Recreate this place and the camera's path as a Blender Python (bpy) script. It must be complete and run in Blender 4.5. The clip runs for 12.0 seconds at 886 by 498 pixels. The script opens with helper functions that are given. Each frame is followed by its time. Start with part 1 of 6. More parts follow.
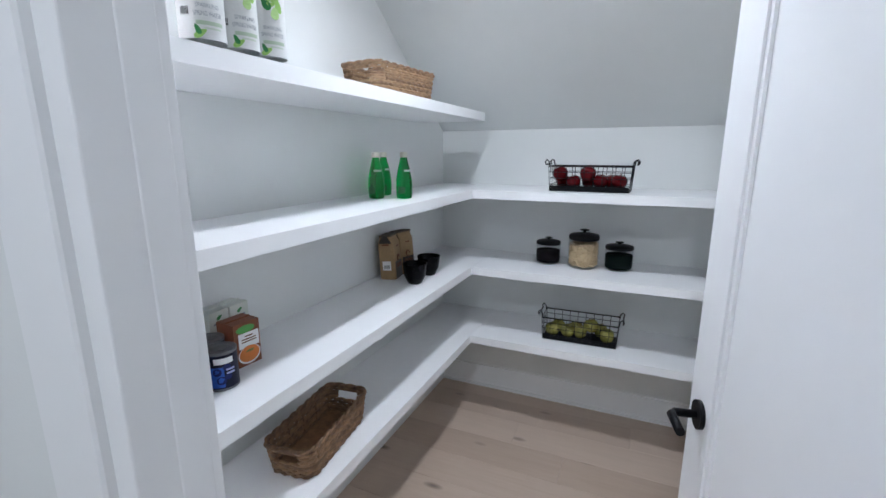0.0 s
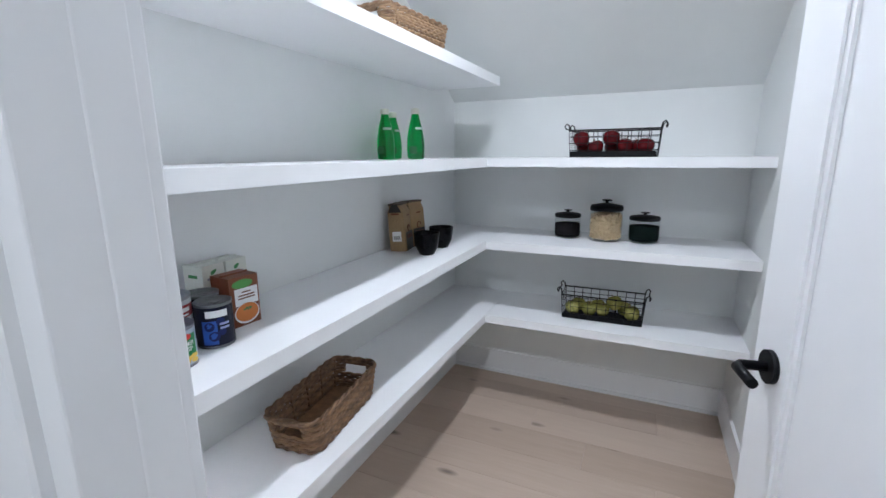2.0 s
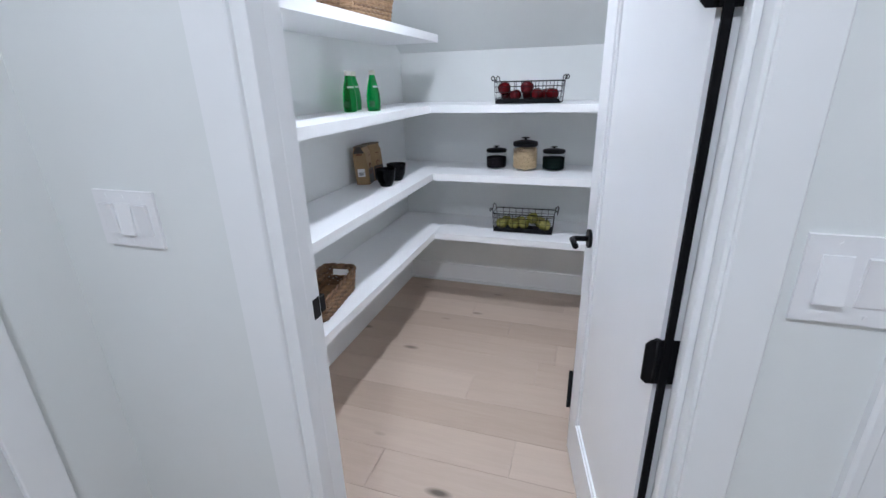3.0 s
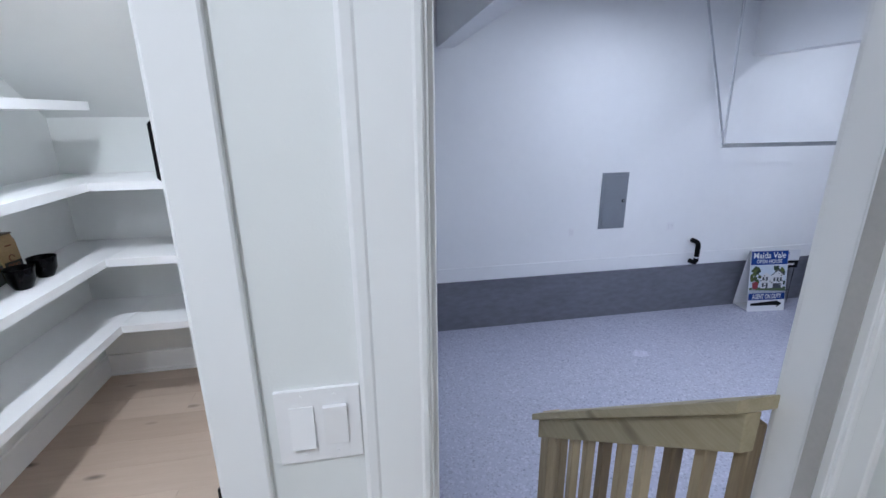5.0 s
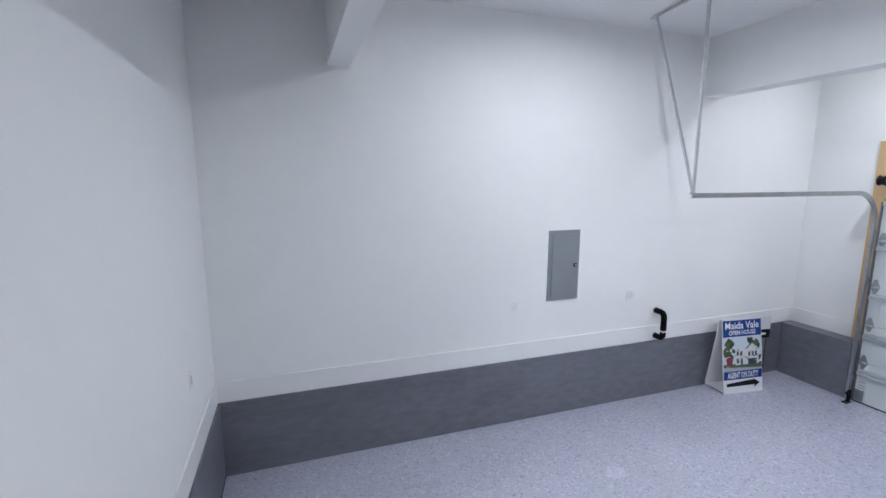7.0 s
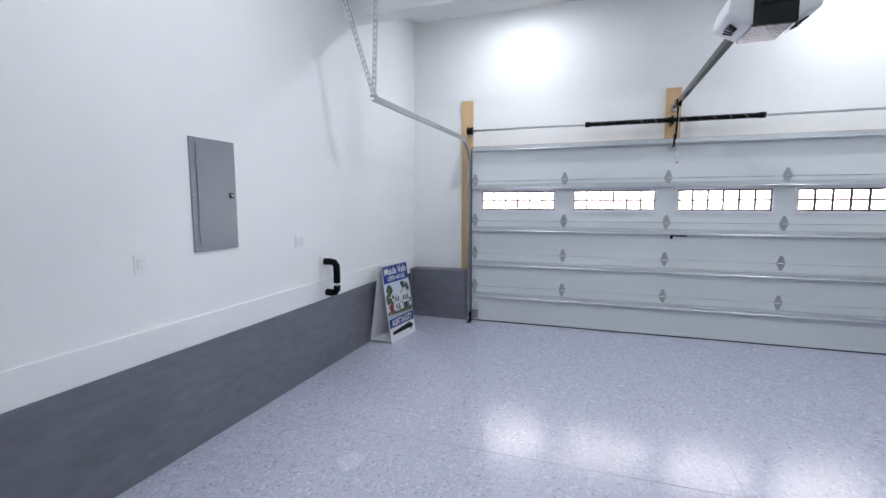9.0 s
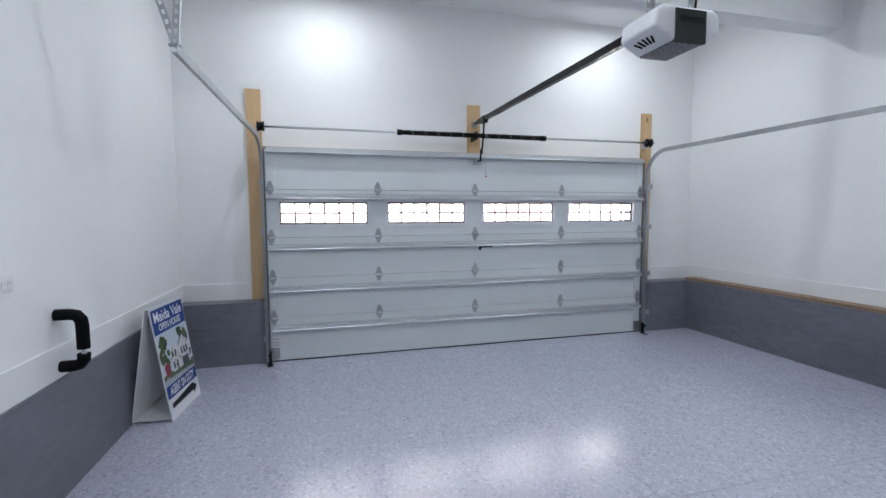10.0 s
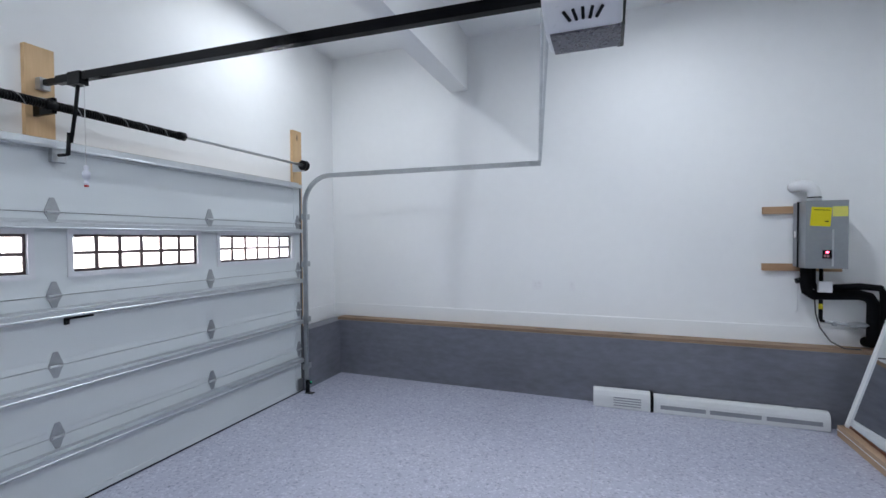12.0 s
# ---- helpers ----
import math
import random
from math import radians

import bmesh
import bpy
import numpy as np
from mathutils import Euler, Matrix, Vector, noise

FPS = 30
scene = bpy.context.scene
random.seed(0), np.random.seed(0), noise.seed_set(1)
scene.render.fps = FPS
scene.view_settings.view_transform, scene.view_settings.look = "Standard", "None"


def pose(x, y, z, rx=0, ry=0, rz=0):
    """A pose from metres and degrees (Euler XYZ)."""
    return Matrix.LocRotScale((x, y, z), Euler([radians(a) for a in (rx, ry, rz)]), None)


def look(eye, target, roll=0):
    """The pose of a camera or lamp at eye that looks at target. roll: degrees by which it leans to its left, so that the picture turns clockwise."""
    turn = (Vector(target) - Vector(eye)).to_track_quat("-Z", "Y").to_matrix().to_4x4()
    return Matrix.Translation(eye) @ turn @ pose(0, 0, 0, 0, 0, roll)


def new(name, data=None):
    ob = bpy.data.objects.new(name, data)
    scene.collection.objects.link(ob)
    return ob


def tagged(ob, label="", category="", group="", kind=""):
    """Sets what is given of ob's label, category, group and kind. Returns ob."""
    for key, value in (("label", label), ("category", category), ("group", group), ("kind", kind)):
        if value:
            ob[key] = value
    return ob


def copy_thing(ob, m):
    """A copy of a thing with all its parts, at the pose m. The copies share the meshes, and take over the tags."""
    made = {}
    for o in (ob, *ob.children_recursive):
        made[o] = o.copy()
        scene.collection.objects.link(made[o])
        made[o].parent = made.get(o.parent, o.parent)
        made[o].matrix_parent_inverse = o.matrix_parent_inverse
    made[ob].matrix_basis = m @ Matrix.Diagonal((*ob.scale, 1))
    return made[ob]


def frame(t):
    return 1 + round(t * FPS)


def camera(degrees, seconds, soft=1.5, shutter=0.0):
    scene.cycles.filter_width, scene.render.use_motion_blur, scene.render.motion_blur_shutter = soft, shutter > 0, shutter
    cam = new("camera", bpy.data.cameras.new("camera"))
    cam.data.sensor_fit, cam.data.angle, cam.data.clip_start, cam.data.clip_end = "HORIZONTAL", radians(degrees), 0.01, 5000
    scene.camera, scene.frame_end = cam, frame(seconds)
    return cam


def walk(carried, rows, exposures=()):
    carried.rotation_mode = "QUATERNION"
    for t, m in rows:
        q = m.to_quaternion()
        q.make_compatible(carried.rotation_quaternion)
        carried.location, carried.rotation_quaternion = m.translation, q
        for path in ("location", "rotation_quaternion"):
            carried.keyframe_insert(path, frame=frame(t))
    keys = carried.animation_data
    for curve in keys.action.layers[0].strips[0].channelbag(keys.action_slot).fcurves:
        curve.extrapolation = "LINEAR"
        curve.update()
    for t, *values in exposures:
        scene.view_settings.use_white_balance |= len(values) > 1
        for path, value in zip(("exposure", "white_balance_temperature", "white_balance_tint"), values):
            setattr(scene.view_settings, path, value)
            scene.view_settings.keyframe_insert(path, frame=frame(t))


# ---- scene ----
cam = camera(89.7, 12.0)
PATH = [
    (0, (0.09, -0.511, 1.44), (-0.703, 1.275, 1.016), -0.1),
    (0.5, (0.101, -0.395, 1.474), (-0.698, 1.383, 1.026), 0.0),
    (1, (0.045, -0.209, 1.459), (-0.774, 1.567, 1.042), -0.2),
    (1.5, (0.004, -0.264, 1.344), (-0.814, 1.528, 0.998), -0.5),
    (2, (0.019, -0.435, 1.279), (-0.799, 1.343, 0.863), -0.5),
    (2.5, (0.089, -0.688, 1.278), (-0.64, 1.071, 0.666), -0.6),
    (3, (0.215, -0.944, 1.384), (-0.375, 0.833, 0.681), -1.5),
    (3.5, (0.214, -1.04, 1.516), (-0.032, 0.799, 0.769), -1.8),
    (3.7, (0.209, -1.063, 1.566), (0.106, 0.787, 0.813), -1.8),
    (5.3, (0.775, -0.743, 1.559), (1.149, 1.155, 1.054), -0.2),
    (5.5, (0.876, -0.637, 1.527), (1.259, 1.273, 1.075), -0.1),
    (5.6, (0.924, -0.576, 1.52), (1.313, 1.339, 1.093), -0.2),
    (5.8, (1.028, -0.42, 1.514), (1.418, 1.5, 1.11), -0.2),
    (6, (1.061, -0.244, 1.503), (1.464, 1.675, 1.112), -0.1),
    (6.5, (1.159, 0.176, 1.509), (1.598, 2.095, 1.156), -0.1),
    (8.3, (1.355, 1.392, 0.502), (2.883, 2.659, 0.265), -0.3),
    (8.5, (1.386, 1.553, 0.44), (3.028, 2.67, 0.203), -0.4),
    (9, (1.535, 2.068, 0.354), (3.418, 2.71, 0.148), -0.1),
    (9.5, (1.854, 2.617, 0.338), (3.847, 2.671, 0.17), -0.2),
    (10, (2.252, 3.07, 0.346), (4.179, 2.557, 0.197), -0.3),
    (10.5, (2.721, 3.305, 0.376), (4.432, 2.279, 0.234), -0.2),
    (11, (3.297, 3.39, 0.4), (4.651, 1.923, 0.278), -0.3),
    (11.3, (3.577, 3.332, 0.442), (4.763, 1.726, 0.33), -0.2),
    (11.5, (3.735, 3.314, 0.456), (4.798, 1.622, 0.368), -0.4),
    (12, (4.196, 3.056, 0.463), (4.89, 1.181, 0.418), -0.3),
]
walk(cam, [(t, look(eye, target, roll)) for t, eye, target, roll in PATH],
     exposures=[(0.0, 3.34, 5750, 15), (1.3, 3.38, 5750, 15), (2.2, 3.60, 5750, 15), (3.5, 3.55, 5650, 17), (5.3, 3.66, 5800, 15), (5.6, 3.76, 5880, 15), (6.2, 3.92, 6330, 12), (9.5, 3.86, 6460, 11), (10.0, 3.62, 6420, 10), (10.5, 3.52, 6380, 10), (11.5, 3.47, 6350, 9), (12.0, 3.66, 6330, 10)])

# ---- light ----
LAMP_CENTRE, LAMP_DOOR, LAMP_HALL, LAMP_PANTRY = 2.65, 1.42, 1.65, 0.68

world = bpy.data.worlds.new("sky")
scene.world = world
world.use_nodes = True
wn = world.node_tree
sky = wn.nodes.new("ShaderNodeTexSky")
sky.sky_type, sky.sun_disc = "NISHITA", False
sky.dust_density, sky.air_density = 4.0, 0.8
sky.sun_elevation, sky.sun_rotation = radians(48), radians(200)
wn.nodes["Background"].inputs["Strength"].default_value = 0.15
wn.links.new(sky.outputs["Color"], wn.nodes["Background"].inputs["Color"])
sun = new("sun", bpy.data.lights.new("sun", "SUN"))
sun.data.energy, sun.data.angle, sun.data.color = 3.0, radians(0.5), (1.0, 0.95, 0.88)
sun.matrix_world = look((-6, -10, 16), (8, 0, 0))
BACKDROP_GLOW = 0.085                                         # strength of the glowing panel added as the distance beyond the garage windows


def downlight(name, x, y, z, watts, colour=(0.84, 0.91, 1.0), spread=172, radius=0.065):
    data = bpy.data.lights.new(name, "AREA")
    data.shape, data.size, data.energy, data.color, data.spread = "DISK", radius * 2, watts, colour, radians(spread)
    lamp = new(name, data)
    lamp.matrix_world = look((x, y, z), (x, y + 0.0001, z - 1))
    return lamp


# ---- materials ----
def mat(name, colour, rough=0.5, metal=0.0, vary=0.0, scale=8.0, bump=0.0, bump_scale=120.0, spec=0.5, coat=0.0, second=None, per_object=0.0, stretch=None):
    """A principled material: base colour with two scales of variation, and fine relief."""
    m = bpy.data.materials.new(name)
    m.use_nodes = True
    nt = m.node_tree
    b = nt.nodes["Principled BSDF"]
    b.inputs["Roughness"].default_value, b.inputs["Metallic"].default_value = rough, metal
    b.inputs["Specular IOR Level"].default_value, b.inputs["Coat Weight"].default_value = spec, coat
    b.inputs["Base Color"].default_value = (*colour, 1)
    tc = nt.nodes.new("ShaderNodeTexCoord")
    vec = tc.outputs["Object"]
    if stretch:
        mp = nt.nodes.new("ShaderNodeMapping")
        mp.inputs["Scale"].default_value = stretch
        nt.links.new(vec, mp.inputs["Vector"])
        vec = mp.outputs["Vector"]
    if vary or per_object:
        n1, n2 = nt.nodes.new("ShaderNodeTexNoise"), nt.nodes.new("ShaderNodeTexNoise")
        for n, s in ((n1, scale), (n2, scale * 7.3)):
            n.inputs["Scale"].default_value, n.inputs["Detail"].default_value = s, 4
            nt.links.new(vec, n.inputs["Vector"])
        add = nt.nodes.new("ShaderNodeMath")
        add.operation = "ADD"
        nt.links.new(n1.outputs["Fac"], add.inputs[0])
        nt.links.new(n2.outputs["Fac"], add.inputs[1])
        half = nt.nodes.new("ShaderNodeMath")
        half.operation = "MULTIPLY"
        half.inputs[1].default_value = 0.5
        nt.links.new(add.outputs[0], half.inputs[0])
        fac = half.outputs[0]
        if per_object:
            oi = nt.nodes.new("ShaderNodeObjectInfo")
            mixf = nt.nodes.new("ShaderNodeMix")
            mixf.inputs["Factor"].default_value = per_object
            nt.links.new(fac, mixf.inputs[2])
            nt.links.new(oi.outputs["Random"], mixf.inputs[3])
            fac = mixf.outputs[0]
        ramp = nt.nodes.new("ShaderNodeValToRGB")
        lo = second if second else tuple(c * (1 - vary) for c in colour)
        hi = colour if second else tuple(min(1, c * (1 + vary * 0.6)) for c in colour)
        ramp.color_ramp.elements[0].position, ramp.color_ramp.elements[0].color = 0.3, (*lo, 1)
        ramp.color_ramp.elements[1].position, ramp.color_ramp.elements[1].color = 0.7, (*hi, 1)
        nt.links.new(fac, ramp.inputs["Fac"])
        nt.links.new(ramp.outputs["Color"], b.inputs["Base Color"])
        mr = nt.nodes.new("ShaderNodeMapRange")
        mr.inputs["To Min"].default_value, mr.inputs["To Max"].default_value = max(0.02, rough - 0.08), min(1, rough + 0.08)
        nt.links.new(n2.outputs["Fac"], mr.inputs["Value"])
        nt.links.new(mr.outputs["Result"], b.inputs["Roughness"])
    if bump:
        nb = nt.nodes.new("ShaderNodeTexNoise")
        nb.inputs["Scale"].default_value, nb.inputs["Detail"].default_value = bump_scale, 3
        nt.links.new(vec, nb.inputs["Vector"])
        bp = nt.nodes.new("ShaderNodeBump")
        bp.inputs["Strength"].default_value, bp.inputs["Distance"].default_value = bump, 0.002
        nt.links.new(nb.outputs["Fac"], bp.inputs["Height"])
        nt.links.new(bp.outputs["Normal"], b.inputs["Normal"])
    return m


def wood(name, light, dark, along=(1, 0, 0), rough=0.55, per_object=0.35, knots=0.0):
    """Sawn wood: grain drawn out along one axis, a tint for each board, and dark knots."""
    m = bpy.data.materials.new(name)
    m.use_nodes = True
    nt = m.node_tree
    b = nt.nodes["Principled BSDF"]
    b.inputs["Roughness"].default_value = rough
    tc, mp, oi = nt.nodes.new("ShaderNodeTexCoord"), nt.nodes.new("ShaderNodeMapping"), nt.nodes.new("ShaderNodeObjectInfo")
    mp.inputs["Scale"].default_value = tuple(1.2 if a else 14 for a in along)
    comb = nt.nodes.new("ShaderNodeMath")
    comb.operation = "MULTIPLY"
    comb.inputs[1].default_value = 37
    nt.links.new(oi.outputs["Random"], comb.inputs[0])
    shift = nt.nodes.new("ShaderNodeCombineXYZ")
    for i in range(3):
        nt.links.new(comb.outputs[0], shift.inputs[i])
    nt.links.new(shift.outputs[0], mp.inputs["Location"])
    nt.links.new(tc.outputs["Object"], mp.inputs["Vector"])
    g1, g2 = nt.nodes.new("ShaderNodeTexNoise"), nt.nodes.new("ShaderNodeTexNoise")
    g1.inputs["Scale"].default_value, g1.inputs["Detail"].default_value, g1.inputs["Distortion"].default_value = 2.0, 6, 0.6
    g2.inputs["Scale"].default_value, g2.inputs["Detail"].default_value = 11.0, 3
    for g in (g1, g2):
        nt.links.new(mp.outputs["Vector"], g.inputs["Vector"])
    mixg = nt.nodes.new("ShaderNodeMix")
    mixg.inputs["Factor"].default_value = 0.35
    nt.links.new(g1.outputs["Fac"], mixg.inputs[2])
    nt.links.new(g2.outputs["Fac"], mixg.inputs[3])
    mixo = nt.nodes.new("ShaderNodeMix")
    mixo.inputs["Factor"].default_value = per_object
    nt.links.new(mixg.outputs[0], mixo.inputs[2])
    nt.links.new(oi.outputs["Random"], mixo.inputs[3])
    ramp = nt.nodes.new("ShaderNodeValToRGB")
    ramp.color_ramp.elements[0].position, ramp.color_ramp.elements[0].color = 0.25, (*dark, 1)
    ramp.color_ramp.elements[1].position, ramp.color_ramp.elements[1].color = 0.75, (*light, 1)
    nt.links.new(mixo.outputs[0], ramp.inputs["Fac"])
    colour = ramp.outputs["Color"]
    if knots:
        mk = nt.nodes.new("ShaderNodeMapping")
        mk.inputs["Scale"].default_value = tuple(2.0 if a else 5.5 for a in along)
        nt.links.new(shift.outputs[0], mk.inputs["Location"])
        nt.links.new(tc.outputs["Object"], mk.inputs["Vector"])
        vo = nt.nodes.new("ShaderNodeTexVoronoi")
        vo.inputs["Scale"].default_value = 1.0
        nt.links.new(mk.outputs["Vector"], vo.inputs["Vector"])
        rk = nt.nodes.new("ShaderNodeValToRGB")
        rk.color_ramp.elements[0].position, rk.color_ramp.elements[0].color = knots * 0.35, (1, 1, 1, 1)
        rk.color_ramp.elements[1].position, rk.color_ramp.elements[1].color = knots, (0, 0, 0, 1)
        nt.links.new(vo.outputs["Distance"], rk.inputs["Fac"])
        mc = nt.nodes.new("ShaderNodeMix")
        mc.data_type = "RGBA"
        nt.links.new(rk.outputs["Color"], mc.inputs["Factor"])
        nt.links.new(colour, mc.inputs[6])
        mc.inputs[7].default_value = (*(c * 0.3 for c in dark), 1)
        colour = mc.outputs[2]
    nt.links.new(colour, b.inputs["Base Color"])
    bp = nt.nodes.new("ShaderNodeBump")
    bp.inputs["Strength"].default_value, bp.inputs["Distance"].default_value = 0.25, 0.001
    nt.links.new(g2.outputs["Fac"], bp.inputs["Height"])
    nt.links.new(bp.outputs["Normal"], b.inputs["Normal"])
    return m


def glass(name, colour=(1, 1, 1), rough=0.02, ior=1.45):
    m = bpy.data.materials.new(name)
    m.use_nodes = True
    b = m.node_tree.nodes["Principled BSDF"]
    b.inputs["Base Color"].default_value, b.inputs["Roughness"].default_value = (*colour, 1), rough
    b.inputs["Transmission Weight"].default_value, b.inputs["IOR"].default_value = 1.0, ior
    return m


def thin_glass(name, colour=(1, 1, 1), rough=0.03):
    """A thin clear wall: light goes straight through, with a surface gloss."""
    m = bpy.data.materials.new(name)
    m.use_nodes = True
    nt = m.node_tree
    nt.nodes.remove(nt.nodes["Principled BSDF"])
    tr, gl, lw, mx = nt.nodes.new("ShaderNodeBsdfTransparent"), nt.nodes.new("ShaderNodeBsdfGlossy"), nt.nodes.new("ShaderNodeLayerWeight"), nt.nodes.new("ShaderNodeMixShader")
    tr.inputs["Color"].default_value, gl.inputs["Roughness"].default_value, lw.inputs["Blend"].default_value = (*colour, 1), rough, 0.12
    pw, sc = nt.nodes.new("ShaderNodeMath"), nt.nodes.new("ShaderNodeMapRange")
    pw.operation, pw.inputs[1].default_value = "POWER", 2.0
    sc.inputs["To Min"].default_value, sc.inputs["To Max"].default_value = 0.004, 0.32
    nt.links.new(lw.outputs["Facing"], pw.inputs[0])
    nt.links.new(pw.outputs[0], sc.inputs["Value"])
    nt.links.new(sc.outputs["Result"], mx.inputs[0])
    nt.links.new(tr.outputs[0], mx.inputs[1])
    nt.links.new(gl.outputs[0], mx.inputs[2])
    nt.links.new(mx.outputs[0], nt.nodes["Material Output"].inputs["Surface"])
    return m


def glow(name, colour, strength):
    m = bpy.data.materials.new(name)
    m.use_nodes = True
    b = m.node_tree.nodes["Principled BSDF"]
    b.inputs["Base Color"].default_value = (*colour, 1)
    b.inputs["Emission Color"].default_value, b.inputs["Emission Strength"].default_value = (*colour, 1), strength
    return m


def flake_floor(name):
    """Grey-blue epoxy with white, grey and dark vinyl flakes under a clear coat."""
    m = bpy.data.materials.new(name)
    m.use_nodes = True
    nt = m.node_tree
    b = nt.nodes["Principled BSDF"]
    tc = nt.nodes.new("ShaderNodeTexCoord")
    warp = nt.nodes.new("ShaderNodeTexNoise")
    warp.inputs["Scale"].default_value = 60
    nt.links.new(tc.outputs["Object"], warp.inputs["Vector"])
    mixv = nt.nodes.new("ShaderNodeMix")
    mixv.data_type = "RGBA"
    mixv.inputs["Factor"].default_value = 0.012
    nt.links.new(tc.outputs["Object"], mixv.inputs[6])
    nt.links.new(warp.outputs["Color"], mixv.inputs[7])
    out = None
    for s, stops in ((52, ((0.0, (0.30, 0.31, 0.378)), (0.06, (0.43, 0.44, 0.541)), (0.5, (0.465, 0.475, 0.578)), (0.90, (0.60, 0.61, 0.709)))),
                     (80, ((0.0, (0.25, 0.26, 0.304)), (0.05, (0.44, 0.45, 0.551)), (0.55, (0.475, 0.485, 0.588)), (0.91, (0.62, 0.63, 0.730))))):
        v = nt.nodes.new("ShaderNodeTexVoronoi")
        v.inputs["Scale"].default_value = s
        nt.links.new(mixv.outputs[2], v.inputs["Vector"])
        sep = nt.nodes.new("ShaderNodeSeparateColor")
        nt.links.new(v.outputs["Color"], sep.inputs[0])
        r = nt.nodes.new("ShaderNodeValToRGB")
        r.color_ramp.interpolation = "CONSTANT"
        while len(r.color_ramp.elements) < len(stops):
            r.color_ramp.elements.new(0.5)
        for e, (p, c) in zip(r.color_ramp.elements, stops):
            e.position, e.color = p, (*c, 1)
        nt.links.new(sep.outputs[0], r.inputs["Fac"])
        if out is None:
            out = r.outputs["Color"]
        else:
            mx = nt.nodes.new("ShaderNodeMix")
            mx.data_type = "RGBA"
            mx.inputs["Factor"].default_value = 0.5
            nt.links.new(out, mx.inputs[6])
            nt.links.new(r.outputs["Color"], mx.inputs[7])
            out = mx.outputs[2]
    big = nt.nodes.new("ShaderNodeTexNoise")
    big.inputs["Scale"].default_value, big.inputs["Detail"].default_value = 1.3, 3
    nt.links.new(tc.outputs["Object"], big.inputs["Vector"])
    mr = nt.nodes.new("ShaderNodeMapRange")
    mr.inputs["To Min"].default_value, mr.inputs["To Max"].default_value = 0.20, 0.30
    nt.links.new(big.outputs["Fac"], mr.inputs["Value"])
    nt.links.new(mr.outputs["Result"], b.inputs["Roughness"])
    b.inputs["Coat Weight"].default_value, b.inputs["Coat Roughness"].default_value = 0.40, 0.20
    nt.links.new(out, b.inputs["Base Color"])
    fine = nt.nodes.new("ShaderNodeTexNoise")
    fine.inputs["Scale"].default_value = 70
    nt.links.new(tc.outputs["Object"], fine.inputs["Vector"])
    bp = nt.nodes.new("ShaderNodeBump")
    bp.inputs["Strength"].default_value, bp.inputs["Distance"].default_value = 0.15, 0.001
    nt.links.new(fine.outputs["Fac"], bp.inputs["Height"])
    nt.links.new(bp.outputs["Normal"], b.inputs["Normal"])
    return m


WALL = mat("wall_paint_white", (0.86, 0.87, 0.87), 0.55, vary=0.02, scale=1.5, bump=0.12, bump_scale=260)
HALLWALL = mat("wall_paint_pale_grey", (0.78, 0.80, 0.79), 0.6, vary=0.02, scale=1.5, bump=0.15, bump_scale=260)
CEIL = mat("ceiling_paint", (0.87, 0.88, 0.88), 0.8, vary=0.02, scale=1.2, bump=0.12, bump_scale=200)
TRIM = mat("trim_paint_white", (0.845, 0.855, 0.86), 0.32, vary=0.015, scale=2, bump=0.03, bump_scale=220)
SHELF = mat("shelf_paint_white", (0.89, 0.90, 0.91), 0.35, vary=0.02, scale=3, bump=0.04, bump_scale=60)
CURB = mat("painted_concrete_charcoal", (0.172, 0.178, 0.214), 0.42, vary=0.30, scale=1.6, bump=0.5, bump_scale=45, stretch=(0.6, 0.6, 1.5))
EPOXY = flake_floor("epoxy_flake_floor")
OAK = wood("pale_oak_plank", (0.56, 0.455, 0.37), (0.44, 0.345, 0.27), (1, 0, 0), 0.42, 0.45, knots=0.12)
PINE = wood("raw_pine", (0.70, 0.49, 0.28), (0.54, 0.35, 0.18), (0, 0, 1), 0.6, 0.3, knots=0.10)
PINE_Y = wood("raw_pine_along", (0.40, 0.28, 0.19), (0.20, 0.13, 0.085), (1, 0, 0), 0.65, 0.2, knots=0.22)
TREATED = wood("treated_pine", (0.56, 0.50, 0.34), (0.36, 0.30, 0.18), (0, 1, 0), 0.65, 0.3, knots=0.20)
TREATED_Z = wood("treated_pine_upright", (0.56, 0.46, 0.29), (0.20, 0.145, 0.085), (0, 0, 1), 0.65, 0.5, knots=0.20)
STEEL = mat("galvanised_steel", (0.62, 0.64, 0.66), 0.32, 1.0, vary=0.15, scale=14)
STRUT = mat("strut_galvanised", (0.60, 0.63, 0.65), 0.44, 0.9, vary=0.1, scale=3)
TRACK_STEEL = mat("track_steel", (0.44, 0.46, 0.48), 0.30, 1.0, vary=0.2, scale=9)
HINGE_ZINC = mat("hinge_zinc", (0.42, 0.44, 0.46), 0.42, 0.9, vary=0.15, scale=30)
GREY_LABEL = mat("grey_label", (0.30, 0.31, 0.33), 0.5)
SEAL_GREY = mat("grey_seal_vinyl", (0.16, 0.165, 0.175), 0.6, vary=0.15, scale=20)
STEEL_DULL = mat("zinc_plate", (0.50, 0.52, 0.54), 0.45, 1.0, vary=0.2, scale=20)
BLACK = mat("black_metal", (0.004, 0.004, 0.005), 0.4, 0.0, vary=0.2, scale=30, spec=0.16)
BLACK_SATIN = mat("black_gloss_steel", (0.004, 0.004, 0.005), 0.12, 0.0, vary=0.2, scale=20, spec=0.10)
RUBBER = mat("black_rubber", (0.006, 0.006, 0.007), 0.8, vary=0.3, scale=60, spec=0.1)
DOORSKIN = mat("garage_door_white_steel", (0.70, 0.74, 0.755), 0.42, vary=0.03, scale=1.5, bump=0.10, bump_scale=90, stretch=(1, 0.15, 1))
